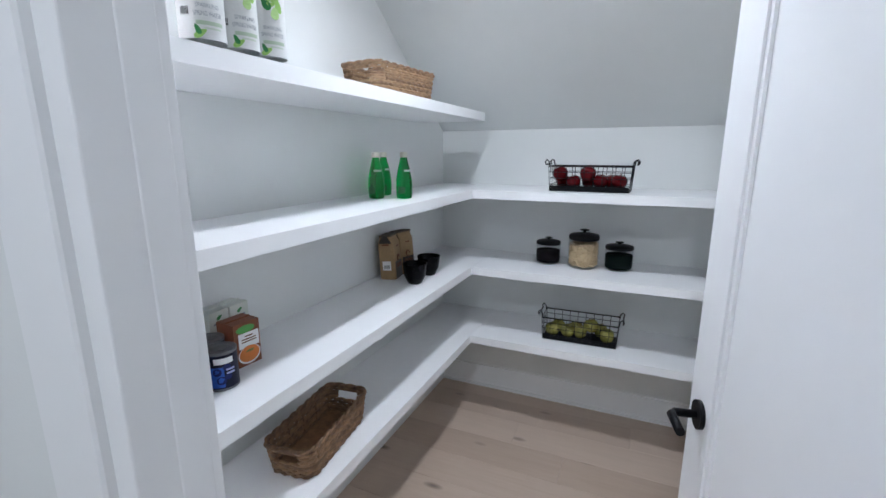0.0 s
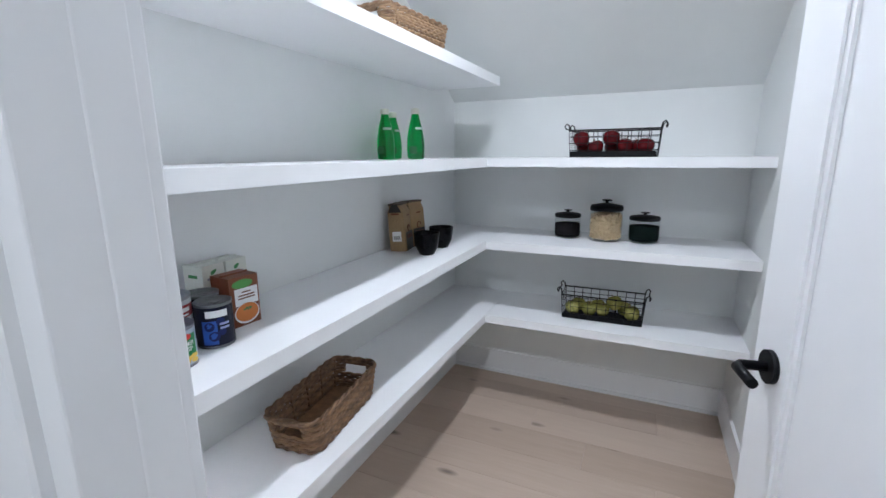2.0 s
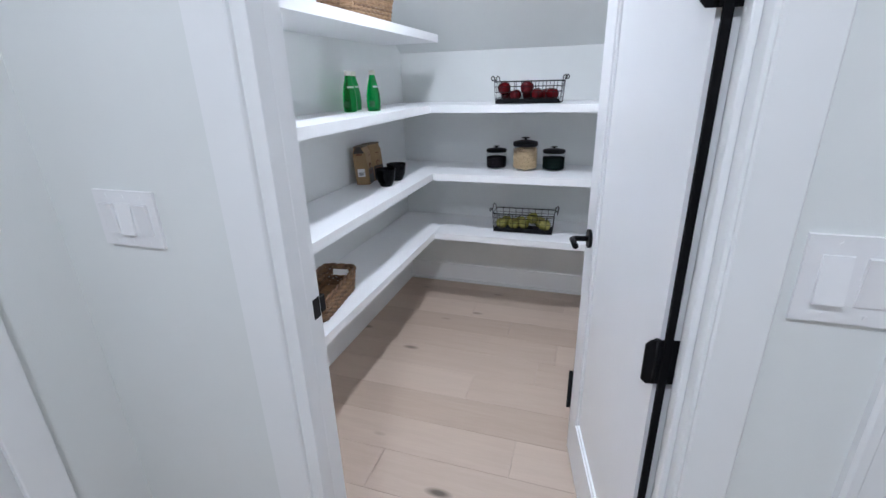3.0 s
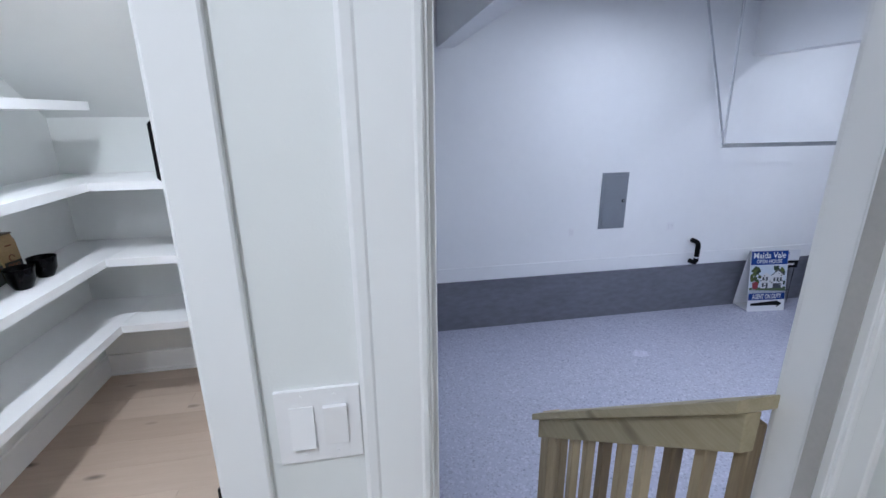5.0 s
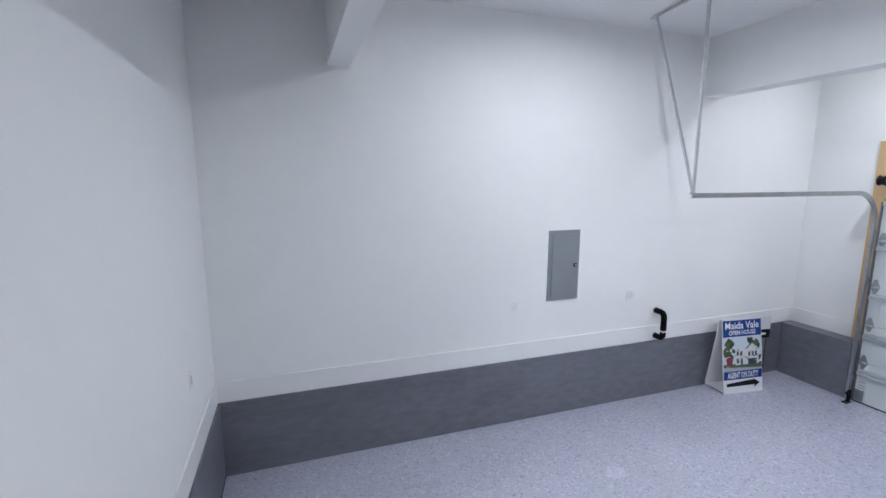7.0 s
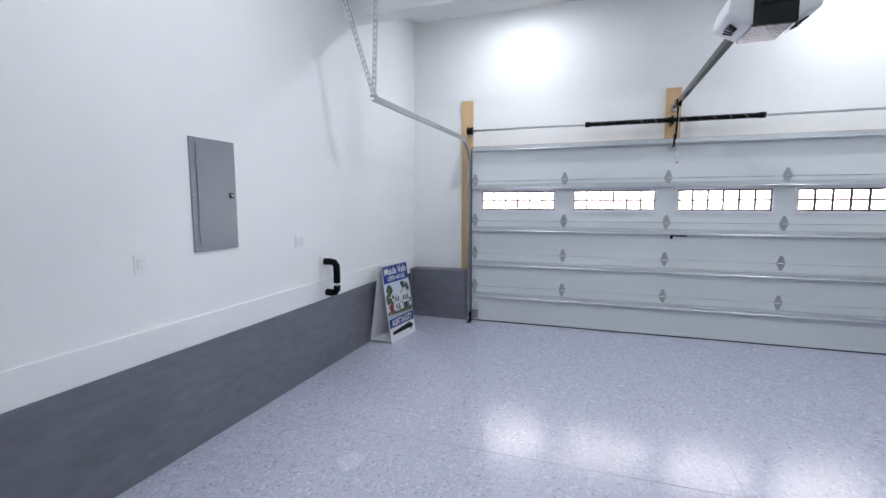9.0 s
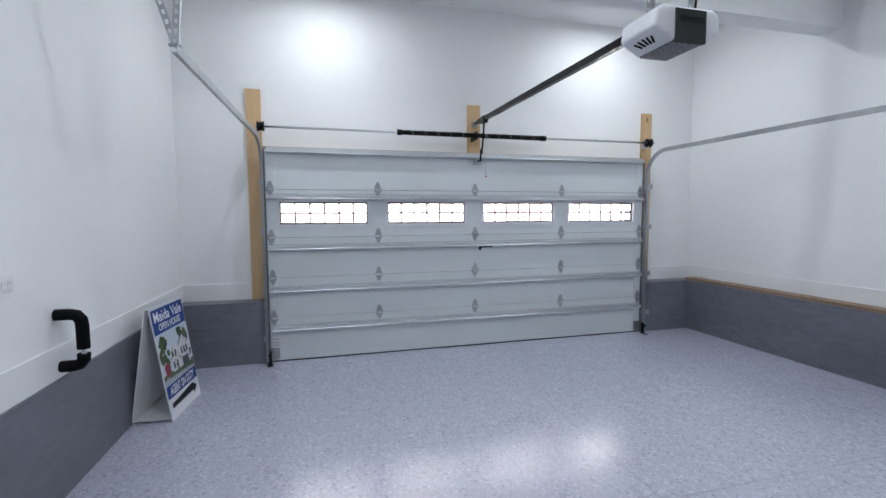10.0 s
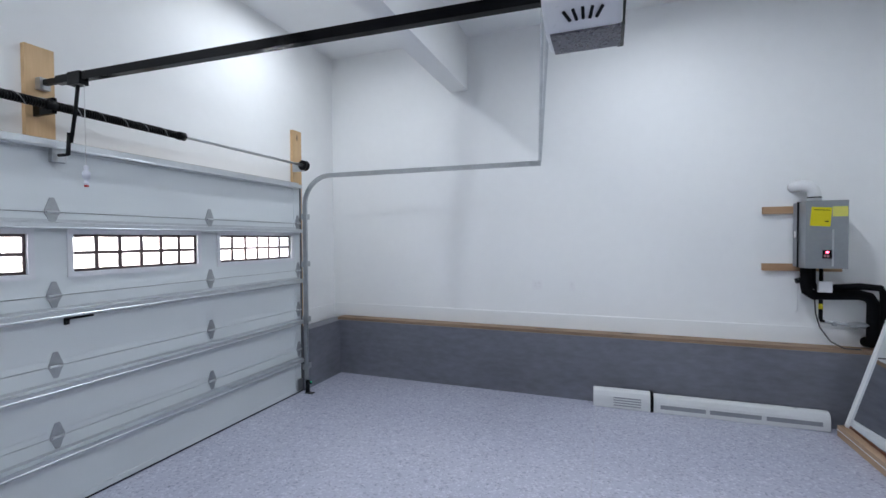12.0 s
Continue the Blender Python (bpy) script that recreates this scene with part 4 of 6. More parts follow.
# ---- pantry shelves ----
SX, SBY = -0.660, 1.528                # front faces of the shelves
SHELF_Z = (1.634, 1.261, 0.877, 0.509)
for i, z in enumerate(SHELF_Z):
    end = 1.70 if i == 0 else PY1 - 0.002
    structure("shelf_west", soften(box(PX0 + 0.001, SX, THIN_Y + 0.006, end, z - 0.040, z), 0.003), SHELF, "thick white painted pantry shelf", "shelf")
    if i:
        structure("shelf_north", soften(box(SX + 0.001, PX1 - 0.001, SBY, PY1 - 0.003, z - 0.040, z - 0.0005), 0.003), SHELF, "thick white painted pantry shelf", "shelf")

# ---- pantry door, open into the pantry ----
pantry_door = thing("pantry_door", pose(JR - 0.030, GAR_Y + 0.014, 0.008, 0, 0, 101.2), "open white panelled pantry door with black hardware", "door")
W, H, T = 0.705, HEAD - 0.012, 0.035
# the leaf runs along +x of its own frame; its hall-side face looks along +y
bm = boxes([(0.0, 0.115, -T, 0, 0, H), (W - 0.115, W, -T, 0, 0, H), (0.115, W - 0.115, -T, 0, 0, 0.20), (0.115, W - 0.115, -T, 0, H - 0.115, H)])
part("stile_frame", bm, TRIM, pantry_door)
for z0, z1 in ((0.20, H - 0.115),):
    b = box(0.115, W - 0.115, -T + 0.011, -0.011, z0, z1)
    part("panel", b, TRIM, pantry_door)
    for s, y in ((1, -0.011), (-1, -T + 0.011)):
        mo = bmesh.new()
        for a, c, e, g in ((0.115, 0.128, z0, z1), (W - 0.128, W - 0.115, z0, z1), (0.128, W - 0.128, z0, z0 + 0.013), (0.128, W - 0.128, z1 - 0.013, z1)):
            add_box(mo, a, c, min(y, y + s * 0.006), max(y, y + s * 0.006), e, g)
        part("moulding", mo, TRIM, pantry_door)
for s, y in ((1, 0.0), (-1, -T)):
    hz = 0.900
    rose = part("handle_rose", tube([(W - 0.066, y, hz), (W - 0.066, y + s * 0.009, hz)], 0.030, 24), BLACK, pantry_door, "round black handle rose")
    part("lever", tube([(W - 0.066, y + s * 0.008, hz), (W - 0.066, y + s * 0.050, hz), (W - 0.075, y + s * 0.058, hz), (W - 0.140, y + s * 0.058, hz)], 0.009, 10), BLACK, rose, "black lever handle")
for z in (0.20, 0.888, 1.508, 2.18):
    hg = part("hinge", soften(prism([(-0.032, z - 0.046), (0.018, z - 0.046), (0.027, z - 0.037), (0.027, z + 0.037), (0.018, z + 0.046), (-0.032, z + 0.046)], "x", -0.012, -0.007), 0.001, 1), BLACK, pantry_door, "black butt hinge")
    part("hinge_knuckle", tube([(-0.007, 0.006, z - 0.045), (-0.007, 0.006, z + 0.045)], 0.0065, 10), BLACK, hg)

# ---- things on the pantry shelves ----
TOP, SECOND, THIRD, LOW = SHELF_Z


def on_cylinder(bm, r, turn, lift=0.0):
    """Wraps a flat print (x across, y up, z out) round an upright cylinder of radius r, centred at the angle turn."""
    for v in bm.verts:
        a, out = turn + v.co.x / r, r + v.co.z + lift
        v.co = Vector((out * math.cos(a), out * math.sin(a), v.co.y))
    return bm


def patch(w, h, cx=0.0, cy=0.0, n=12, z=0.0):
    """A flat print of small columns that can be wrapped."""
    bm = bmesh.new()
    cols = [(bm.verts.new((cx - w / 2 + w * i / n, cy - h / 2, z)), bm.verts.new((cx - w / 2 + w * i / n, cy + h / 2, z))) for i in range(n + 1)]
    for a, b in zip(cols, cols[1:]):
        bm.faces.new((a[0], b[0], b[1], a[1]))
    return bm


def blob_patch(points, z=0.0):
    bm = bmesh.new()
    bm.faces.new([bm.verts.new((x, y, z)) for x, y in points])
    bmesh.ops.triangulate(bm, faces=bm.faces[:])
    return bm


def leaf_shape(cx, cy, length, width, turn):
    c, s = math.cos(turn), math.sin(turn)
    pts = []
    for k in range(10):
        a = 2 * math.pi * k / 10
        u, v = length / 2 * math.cos(a), width / 2 * math.sin(a) * (1 - 0.35 * math.cos(a))
        pts.append((cx + u * c - v * s, cy + u * s + v * c))
    return pts


def ink(name, colour, rough=0.4):
    return mat(name, colour, rough, vary=0.06, scale=30, spec=0.2)


LABEL_W, LEAF_G, LEAF_D = ink("label_white", (0.70, 0.71, 0.70)), ink("print_green", (0.30, 0.52, 0.14)), ink("print_dark_green", (0.05, 0.22, 0.07))
INK, RED_P, BLUE_P = ink("print_black", (0.008, 0.008, 0.010)), ink("print_red", (0.32, 0.035, 0.04)), ink("print_blue", (0.035, 0.10, 0.42))
GREY_TXT, WHITE_P, ORANGE_P = ink("print_grey", (0.30, 0.33, 0.36)), ink("print_white", (0.82, 0.82, 0.82)), ink("print_orange", (0.62, 0.20, 0.05))
YELLOW_P, BROWN_P, TIN = ink("print_yellow", (0.75, 0.50, 0.08)), ink("print_brown", (0.16, 0.06, 0.03)), mat("tinplate", (0.46, 0.47, 0.49), 0.42, 1.0, vary=0.1, scale=25)
CLEAR = thin_glass("clear_glass", (0.96, 0.97, 0.97))

# sparkling water bottles
r = 0.041
bottle = thing("water_bottle", pose(-0.712, 0.152, TOP), "clear sparkling water bottle with white and green label", "water bottle", "water bottles on the top shelf")
part("body", lathe([(0.0, 0.004), (0.030, 0.0), (r - 0.001, 0.010), (r, 0.03), (r, 0.20), (0.034, 0.235), (0.016, 0.275), (0.013, 0.285), (0.013, 0.30)], 32), CLEAR, bottle)
part("cap", lathe([(0.0145, 0.287), (0.0150, 0.290), (0.0150, 0.307), (0.0, 0.308)], 24), PLASTIC_W, bottle, "white screw cap")
lab = part("label", lathe([(r + 0.0006, 0.014), (r + 0.0006, 0.190)], 40, caps=False), LABEL_W, bottle, "white printed label")
turn = radians(-28)
part("lettering", on_cylinder(moved(fit_letters("SPARKLING", 0.040, 0.0075, 0.0001), Matrix.Translation((0.004, 0.072, 0))), r, turn, 0.0012), GREY_TXT, lab)
part("lettering", on_cylinder(moved(fit_letters("SPRING WATER", 0.050, 0.0080, 0.0001), Matrix.Translation((0.004, 0.058, 0))), r, turn, 0.0012), GREY_TXT, lab)
part("green_band", on_cylinder(patch(0.048, 0.007, 0.006, 0.042), r, turn, 0.0012), ink("band_sage", (0.45, 0.55, 0.42)), lab)
part("small_print", on_cylinder(patch(0.030, 0.003, 0.010, 0.033), r, turn, 0.0012), ink("print_pale", (0.55, 0.62, 0.52)), lab)
for i, (cx, cy, ln, wd, tn, c) in enumerate(((0.004, 0.150, 0.030, 0.017, 1.2, LEAF_G), (-0.008, 0.140, 0.026, 0.016, 2.2, LEAF_D), (0.018, 0.142, 0.034, 0.015, 1.9, LEAF_G), (0.010, 0.124, 0.026, 0.018, 1.5, ink("pear_green", (0.42, 0.62, 0.25))), (-0.012, 0.045, 0.026, 0.011, 0.6, LEAF_G), (-0.016, 0.052, 0.020, 0.009, 2.0, LEAF_D), (0.002, 0.165, 0.02, 0.012, 2.7, LEAF_G))):
    part("leaf_print", on_cylinder(blob_patch(leaf_shape(cx, cy - 0.022, ln, wd, tn)), r, turn, 0.0013 + 0.0002 * i), c, lab)
for k in range(6):
    part("barcode_bar", on_cylinder(patch(0.0015, 0.014, -0.045 + 0.003 * k, 0.062, 1), r, turn, 0.0012), INK, lab)
for x, y, a in ((-0.712, 0.236, 4), (-0.714, 0.320, -3)):
    copy_thing(bottle, pose(x, y, TOP, 0, 0, a))


# woven baskets
def rounded_rect(L, W, rad, n):
    """Evenly spaced points round a rounded rectangle, with the outward direction."""
    straight = [(L - 2 * rad), (W - 2 * rad)]
    total = 2 * sum(straight) + 2 * math.pi * rad
    out = []
    for i in range(n):
        s = total * i / n
        segs = [("x", 1, straight[0]), ("c", 0, math.pi * rad / 2), ("y", 1, straight[1]), ("c", 1, math.pi * rad / 2), ("x", -1, straight[0]), ("c", 2, math.pi * rad / 2), ("y", -1, straight[1]), ("c", 3, math.pi * rad / 2)]
        for kind, k, ln in segs:
            if s <= ln or (kind, k) == ("c", 3):
                break
            s -= ln
        if kind == "x":
            p, nrm = (k * (-straight[0] / 2 + s), -k * W / 2), (0, -k)
        elif kind == "y":
            p, nrm = (k * L / 2, k * (-straight[1] / 2 + s)), (k, 0)
        else:
            a = -math.pi / 2 + k * math.pi / 2 + s / rad
            cx = (straight[0] / 2) * (1 if k in (0, 1) else -1)
            cy = (straight[1] / 2) * (-1 if k in (0, 3) else 1)
            nrm = (math.cos(a), math.sin(a))
            p = (cx + rad * nrm[0], cy + rad * nrm[1])
        out.append((Vector((*p, 0)), Vector((*nrm, 0))))
    return out


def wicker_basket(m, L, W, H, light, dark, label, group):
    ob = thing("wicker_basket", m, label, "basket", group)
    straw = bpy.data.materials.new("woven_fibre")
    straw.use_nodes = True
    nt = straw.node_tree
    b = nt.nodes["Principled BSDF"]
    b.inputs["Roughness"].default_value = 0.65
    geo, tc, nz, mx, rp = nt.nodes.new("ShaderNodeNewGeometry"), nt.nodes.new("ShaderNodeTexCoord"), nt.nodes.new("ShaderNodeTexNoise"), nt.nodes.new("ShaderNodeMix"), nt.nodes.new("ShaderNodeValToRGB")
    nz.inputs["Scale"].default_value, nz.inputs["Detail"].default_value = 55, 4
    nt.links.new(tc.outputs["Object"], nz.inputs["Vector"])
    mx.inputs["Factor"].default_value = 0.35
    nt.links.new(nz.outputs["Fac"], mx.inputs[2])
    nt.links.new(geo.outputs["Random Per Island"], mx.inputs[3])
    rp.color_ramp.elements[0].position, rp.color_ramp.elements[0].color = 0.25, (*dark, 1)
    rp.color_ramp.elements[1].position, rp.color_ramp.elements[1].color = 0.72, (*light, 1)
    nt.links.new(mx.outputs[0], rp.inputs["Fac"])
    nt.links.new(rp.outputs["Color"], b.inputs["Base Color"])
    rows, n = int(H / 0.0088), int((2 * L + 2 * W) / 0.0105) // 2 * 2
    bm = bmesh.new()
    for j in range(rows):
        z = 0.006 + (H - 0.016) * j / (rows - 1)
        grow = 0.90 + 0.10 * z / H
        pts = rounded_rect(L * grow, W * grow, 0.035, n)
        pitch = 4
        ring = [p + q * (0.0022 * math.cos(math.pi * (i / pitch * 2 + j))) + Vector((0, 0, z + 0.0012 * math.sin(i * 1.7 + j * 2.1))) for i, (p, q) in enumerate(pts)]
        if 0.52 < z / H < 0.84:
            runs, cur = [], []
            for p in ring + ring[:1]:
                if abs(p.y) < W * 0.22:
                    if len(cur) > 2:
                        runs.append(cur)
                    cur = []
                else:
                    cur.append(p)
            if len(cur) > 2:
                runs.append(cur)
            for c in runs:
                tube(c, 0.0050, 6, bm=bm)
        else:
            tube(ring, 0.0050, 6, closed=True, bm=bm)
    part("weave", bm, straw, ob)
    bm = bmesh.new()
    pts = rounded_rect(L, W, 0.035, n)
    for e in (0, math.pi):
        tube([p + q * (0.004 * math.cos(i * 0.75 + e)) + Vector((0, 0, H - 0.004 + 0.004 * math.sin(i * 0.75 + e))) for i, (p, q) in enumerate(pts)], 0.0055, 6, closed=True, bm=bm)
    part("rim", bm, straw, ob)
    lower, upper = rounded_rect(L * 0.90 - 0.006, W * 0.90 - 0.006, 0.032, n), rounded_rect(L - 0.006, W - 0.006, 0.032, n)
    for i in range(0, n, 8):
        p, p2 = lower[i][0], upper[i][0]
        if abs(p2.y) > W * 0.22 or abs(p2.x) < L * 0.4:
            part("stake", tube([p + Vector((0, 0, 0.004)), p2 + Vector((0, 0, H - 0.004))], 0.0035, 5), straw, ob)
    part("base", prism([(p.x, p.y) for p, _ in rounded_rect(L * 0.90, W * 0.90, 0.03, 40)], "z", 0.001, 0.008), straw, ob)
    for s in (-1, 1):
        g = 0.975
        part("handle_bar", tube([(s * L * g / 2, y, H * 0.855) for y in np.linspace(-W * 0.24, W * 0.24, 8)], 0.006, 8), straw, ob)
    return ob


wicker_basket(pose(-0.804, 0.515, LOW, 0, 0, 97), 0.372, 0.160, 0.104, (0.33, 0.185, 0.09), (0.05, 0.025, 0.013), "long brown woven basket with handle holes", "woven baskets")
wicker_basket(pose(-0.822, 1.055, TOP, 0, 0, 83), 0.375, 0.175, 0.112, (0.42, 0.27, 0.15), (0.13, 0.07, 0.035), "tan woven seagrass basket on the top shelf", "woven baskets")

# green glass bottles
GREEN = glass("green_glass", (0.003, 0.42, 0.065), 0.02, 1.38)
gb = thing("glass_bottle", pose(-0.868, 1.00, SECOND), "small green glass mineral water bottle with white cap", "bottle", "green bottles")
part("body", lathe([(0.0, 0.005), (0.020, 0.001), (0.029, 0.003), (0.031, 0.012), (0.0325, 0.045), (0.031, 0.075), (0.024, 0.115), (0.016, 0.145), (0.0135, 0.158), (0.0135, 0.170), (0.0, 0.171)], 28), GREEN, gb)
part("cap", lathe([(0.0150, 0.160), (0.0155, 0.163), (0.0150, 0.178), (0.013, 0.180), (0.0, 0.1805)], 20), mat("cap_cream", (0.72, 0.72, 0.62), 0.4), gb, "cream screw cap")
part("label", on_cylinder(patch(0.034, 0.008, 0, 0.110), 0.0268, radians(-40), 0.0), ink("label_silver", (0.42, 0.55, 0.50)), gb, "pale neck label")
part("front_label", on_cylinder(patch(0.030, 0.026, 0, 0.035), 0.0328, radians(-95), 0.0), ink("label_deep_green", (0.02, 0.12, 0.04)), gb, "dark green label")
copy_thing(gb, pose(-0.915, 1.135, SECOND, 0, 0, 30))
copy_thing(gb, pose(-0.768, 1.045, SECOND, 0, 0, 15))


# paper coffee bags
def coffee_bag(m, label):
    ob = thing("coffee_bag", m, label, "coffee bag", "paper coffee bags")
    kraft = mat("kraft_paper", (0.33, 0.215, 0.10), 0.5, vary=0.25, scale=18, bump=0.4, bump_scale=60)
    bm = bmesh.new()
    rings = []
    for z, sx, sy in ((0.0, 0.92, 0.95), (0.01, 1, 1), (0.10, 1.02, 1.02), (0.165, 0.98, 1.0), (0.185, 0.72, 1.0), (0.195, 0.70, 0.99)):
        rings.append([bm.verts.new((sx * a * 0.036 + 0.0012 * math.sin(z * 90 + a), sy * b * 0.045, z)) for a, b in ((-1, -0.94), (-0.9, -1), (0.9, -1), (1, -0.94), (1, 0), (1, 0.94), (0.9, 1), (-0.9, 1), (-1, 0.94), (-1, 0))])
    for A, B in zip(rings, rings[1:]):
        for k in range(10):
            bm.faces.new((A[k], A[(k + 1) % 10], B[(k + 1) % 10], B[k]))
    bm.faces.new(list(reversed(rings[0]))), bm.faces.new(rings[-1])
    part("bag", bm, kraft, ob)
    part("folded_top", box(-0.028, 0.028, -0.045, 0.045, 0.1952, 0.203, bevel=0.002), mat("kraft_dark", (0.10, 0.075, 0.05), 0.6), ob, "dark folded top")
    front = pose(0.0394, 0, 0, 90, 0, 90)
    part("emblem", moved(tube([(0.012 * math.cos(a), 0.095 + 0.014 * math.sin(a), 0.0) for a in np.linspace(0, 5.2, 16)], 0.0028, 5), front), BROWN_P, ob, "dark brown emblem")
    dark = mat("foil_dark", (0.018, 0.014, 0.012), 0.35, vary=0.3, scale=40)
    part("lower_field", moved(patch(0.080, 0.078, 0, 0.042, 2), front), dark, ob, "dark printed foot of the bag")
    for k in range(3):
        part("letter_ring", moved(tube([(-0.018 + 0.018 * k + 0.007 * math.cos(a), 0.062 + 0.008 * math.sin(a), 0.0) for a in np.linspace(0, 2 * math.pi, 12, endpoint=False)], 0.0020, 5, closed=True), front), BROWN_P, ob)
    for sy in (-1, 1):
        part("side_gusset", moved(prism([(-0.030, 0.0), (0.030, 0.0), (0.012, 0.034), (-0.012, 0.034)], "y", -0.0008, 0.0008), pose(0, sy * 0.0465, 0.166)), dark, ob, "dark folded gusset")
    part("word_bar", moved(patch(0.03, 0.006, 0, 0.150, 2), front), BROWN_P, ob)
    side = pose(0, -0.0472, 0, 90, 0, 0)
    part("sticker", moved(patch(0.040, 0.042, 0, 0.065, 2), side), WHITE_P, ob, "white barcode sticker")
    for k in range(7):
        part("barcode_bar", moved(patch(0.002, 0.016, -0.012 + 0.004 * k, 0.060, 1, 0.0006), side), INK, ob)
    part("word_bar", moved(patch(0.034, 0.008, 0, 0.160, 2), side), BROWN_P, ob)
    return ob


coffee_bag(pose(-0.930, 1.205, THIRD, 0, -4, 10), "brown kraft paper coffee bag with barcode sticker")
coffee_bag(pose(-0.930, 1.312, THIRD, 0, -4, -12), "brown kraft paper coffee bag beside another bag")

# black cups
cup = solid("cup", lathe([(a * 1.12, b * 1.08) for a, b in ((0.0, 0.003), (0.024, 0.0), (0.028, 0.003), (0.042, 0.035), (0.0475, 0.080), (0.0485, 0.084), (0.047, 0.085), (0.0445, 0.080), (0.038, 0.035), (0.022, 0.010), (0.0, 0.009))], 36),
            mat("black_glaze", (0.002, 0.002, 0.003), 0.10, vary=0.1, spec=0.08), "glossy black ceramic cup without handle", "cup", "black cups", pose(-0.790, 1.165, THIRD))
copy_thing(cup, pose(-0.796, 1.318, THIRD))


# tins
def tin(name, m, r, h, wall, label, lid=TIN, group="tins on the shelf"):
    ob = thing(name, m, label, "tin can", group)
    part("body", lathe([(r - 0.001, 0.0), (r + 0.0008, 0.001), (r + 0.0008, 0.004), (r - 0.0004, 0.006), (r - 0.0004, h - 0.006), (r + 0.0008, h - 0.004), (r + 0.0008, h - 0.0005), (r - 0.001, h), (r - 0.003, h - 0.004), (0.0, h - 0.0042)], 40), lid, ob)
    part("label", lathe([(r + 0.0003, 0.006), (r + 0.0003, h - 0.007)], 40, caps=False), wall, ob, "printed paper label")
    part("lid_ring", tube([((r - 0.010) * math.cos(a), (r - 0.010) * math.sin(a), h - 0.0036) for a in np.linspace(0, 2 * math.pi, 28, endpoint=False)], 0.0008, 5, closed=True), lid, ob)
    part("pull_tab", moved(soften(box(-0.013, 0.008, -0.005, 0.005, 0.0, 0.0014), 0.0006, 1), pose(0.2 * r, 0, h - 0.0036, 0, 0, 25)), lid, ob, "ring-pull tab")
    return ob


view = radians(-24)
corn = tin("food_tin", pose(-0.803, 0.083, THIRD), 0.0405, 0.084, ink("label_pale_blue", (0.42, 0.48, 0.55)), "low sweetcorn tin with green and yellow label", mat("lid_dull", (0.30, 0.30, 0.34), 0.5, 1.0, vary=0.1))
part("green_field", on_cylinder(patch(0.052, 0.044, 0.006, 0.046), 0.0409, view + 0.22, 0.0004), ink("print_leaf_green", (0.02, 0.20, 0.06)), corn, "green label field")
part("emblem", on_cylinder(blob_patch([(0.004 + 0.016 * math.cos(a), 0.064 + 0.007 * math.sin(a)) for a in np.linspace(0, 2 * math.pi, 14, endpoint=False)]), 0.0409, view + 0.22, 0.0012), ink("print_bright_red", (0.50, 0.04, 0.03)), corn, "red oval emblem")
part("lettering", on_cylinder(moved(fit_letters("SUMMER", 0.036, 0.0085, 0.0001, 0.01), Matrix.Translation((0.006, 0.050, 0))), 0.0409, view + 0.22, 0.0012), WHITE_P, corn)
part("lettering", on_cylinder(moved(fit_letters("CRISP", 0.028, 0.0085, 0.0001, 0.01), Matrix.Translation((0.006, 0.039, 0))), 0.0409, view + 0.22, 0.0012), WHITE_P, corn)
random.seed(4)
for k in range(16):
    cx, cy = random.uniform(-0.024, 0.034), random.uniform(0.011, 0.025)
    part("kernel_print", on_cylinder(blob_patch([(cx + 0.006 * math.cos(a), cy + 0.0045 * math.sin(a)) for a in np.linspace(0, 2 * math.pi, 7, endpoint=False)]), 0.0409, view + 0.22, 0.0012 + 0.00004 * k), YELLOW_P, corn)
for k in range(6):
    cx, cy = -0.036 + 0.006 * random.random(), 0.018 + 0.007 * k
    part("leaf_print", on_cylinder(blob_patch(leaf_shape(cx, cy, 0.022, 0.007, 0.6 + k)), 0.0409, view + 0.22, 0.0010 + 0.00005 * k), LEAF_D, corn)

big = tin("food_tin", pose(-0.885, 0.128, THIRD), 0.050, 0.118, ink("label_cream", (0.66, 0.67, 0.68)), "large cream and dark red tomato tin")
part("red_band", on_cylinder(patch(0.090, 0.026, 0.016, 0.088), 0.0505, view, 0.0004), RED_P, big, "dark red label band")
part("word_bar", on_cylinder(patch(0.060, 0.009, 0.014, 0.091), 0.0505, view, 0.0010), WHITE_P, big, "plain white bar of lettering")
part("word_bar", on_cylinder(patch(0.048, 0.004, 0.016, 0.080), 0.0505, view, 0.0010), WHITE_P, big)

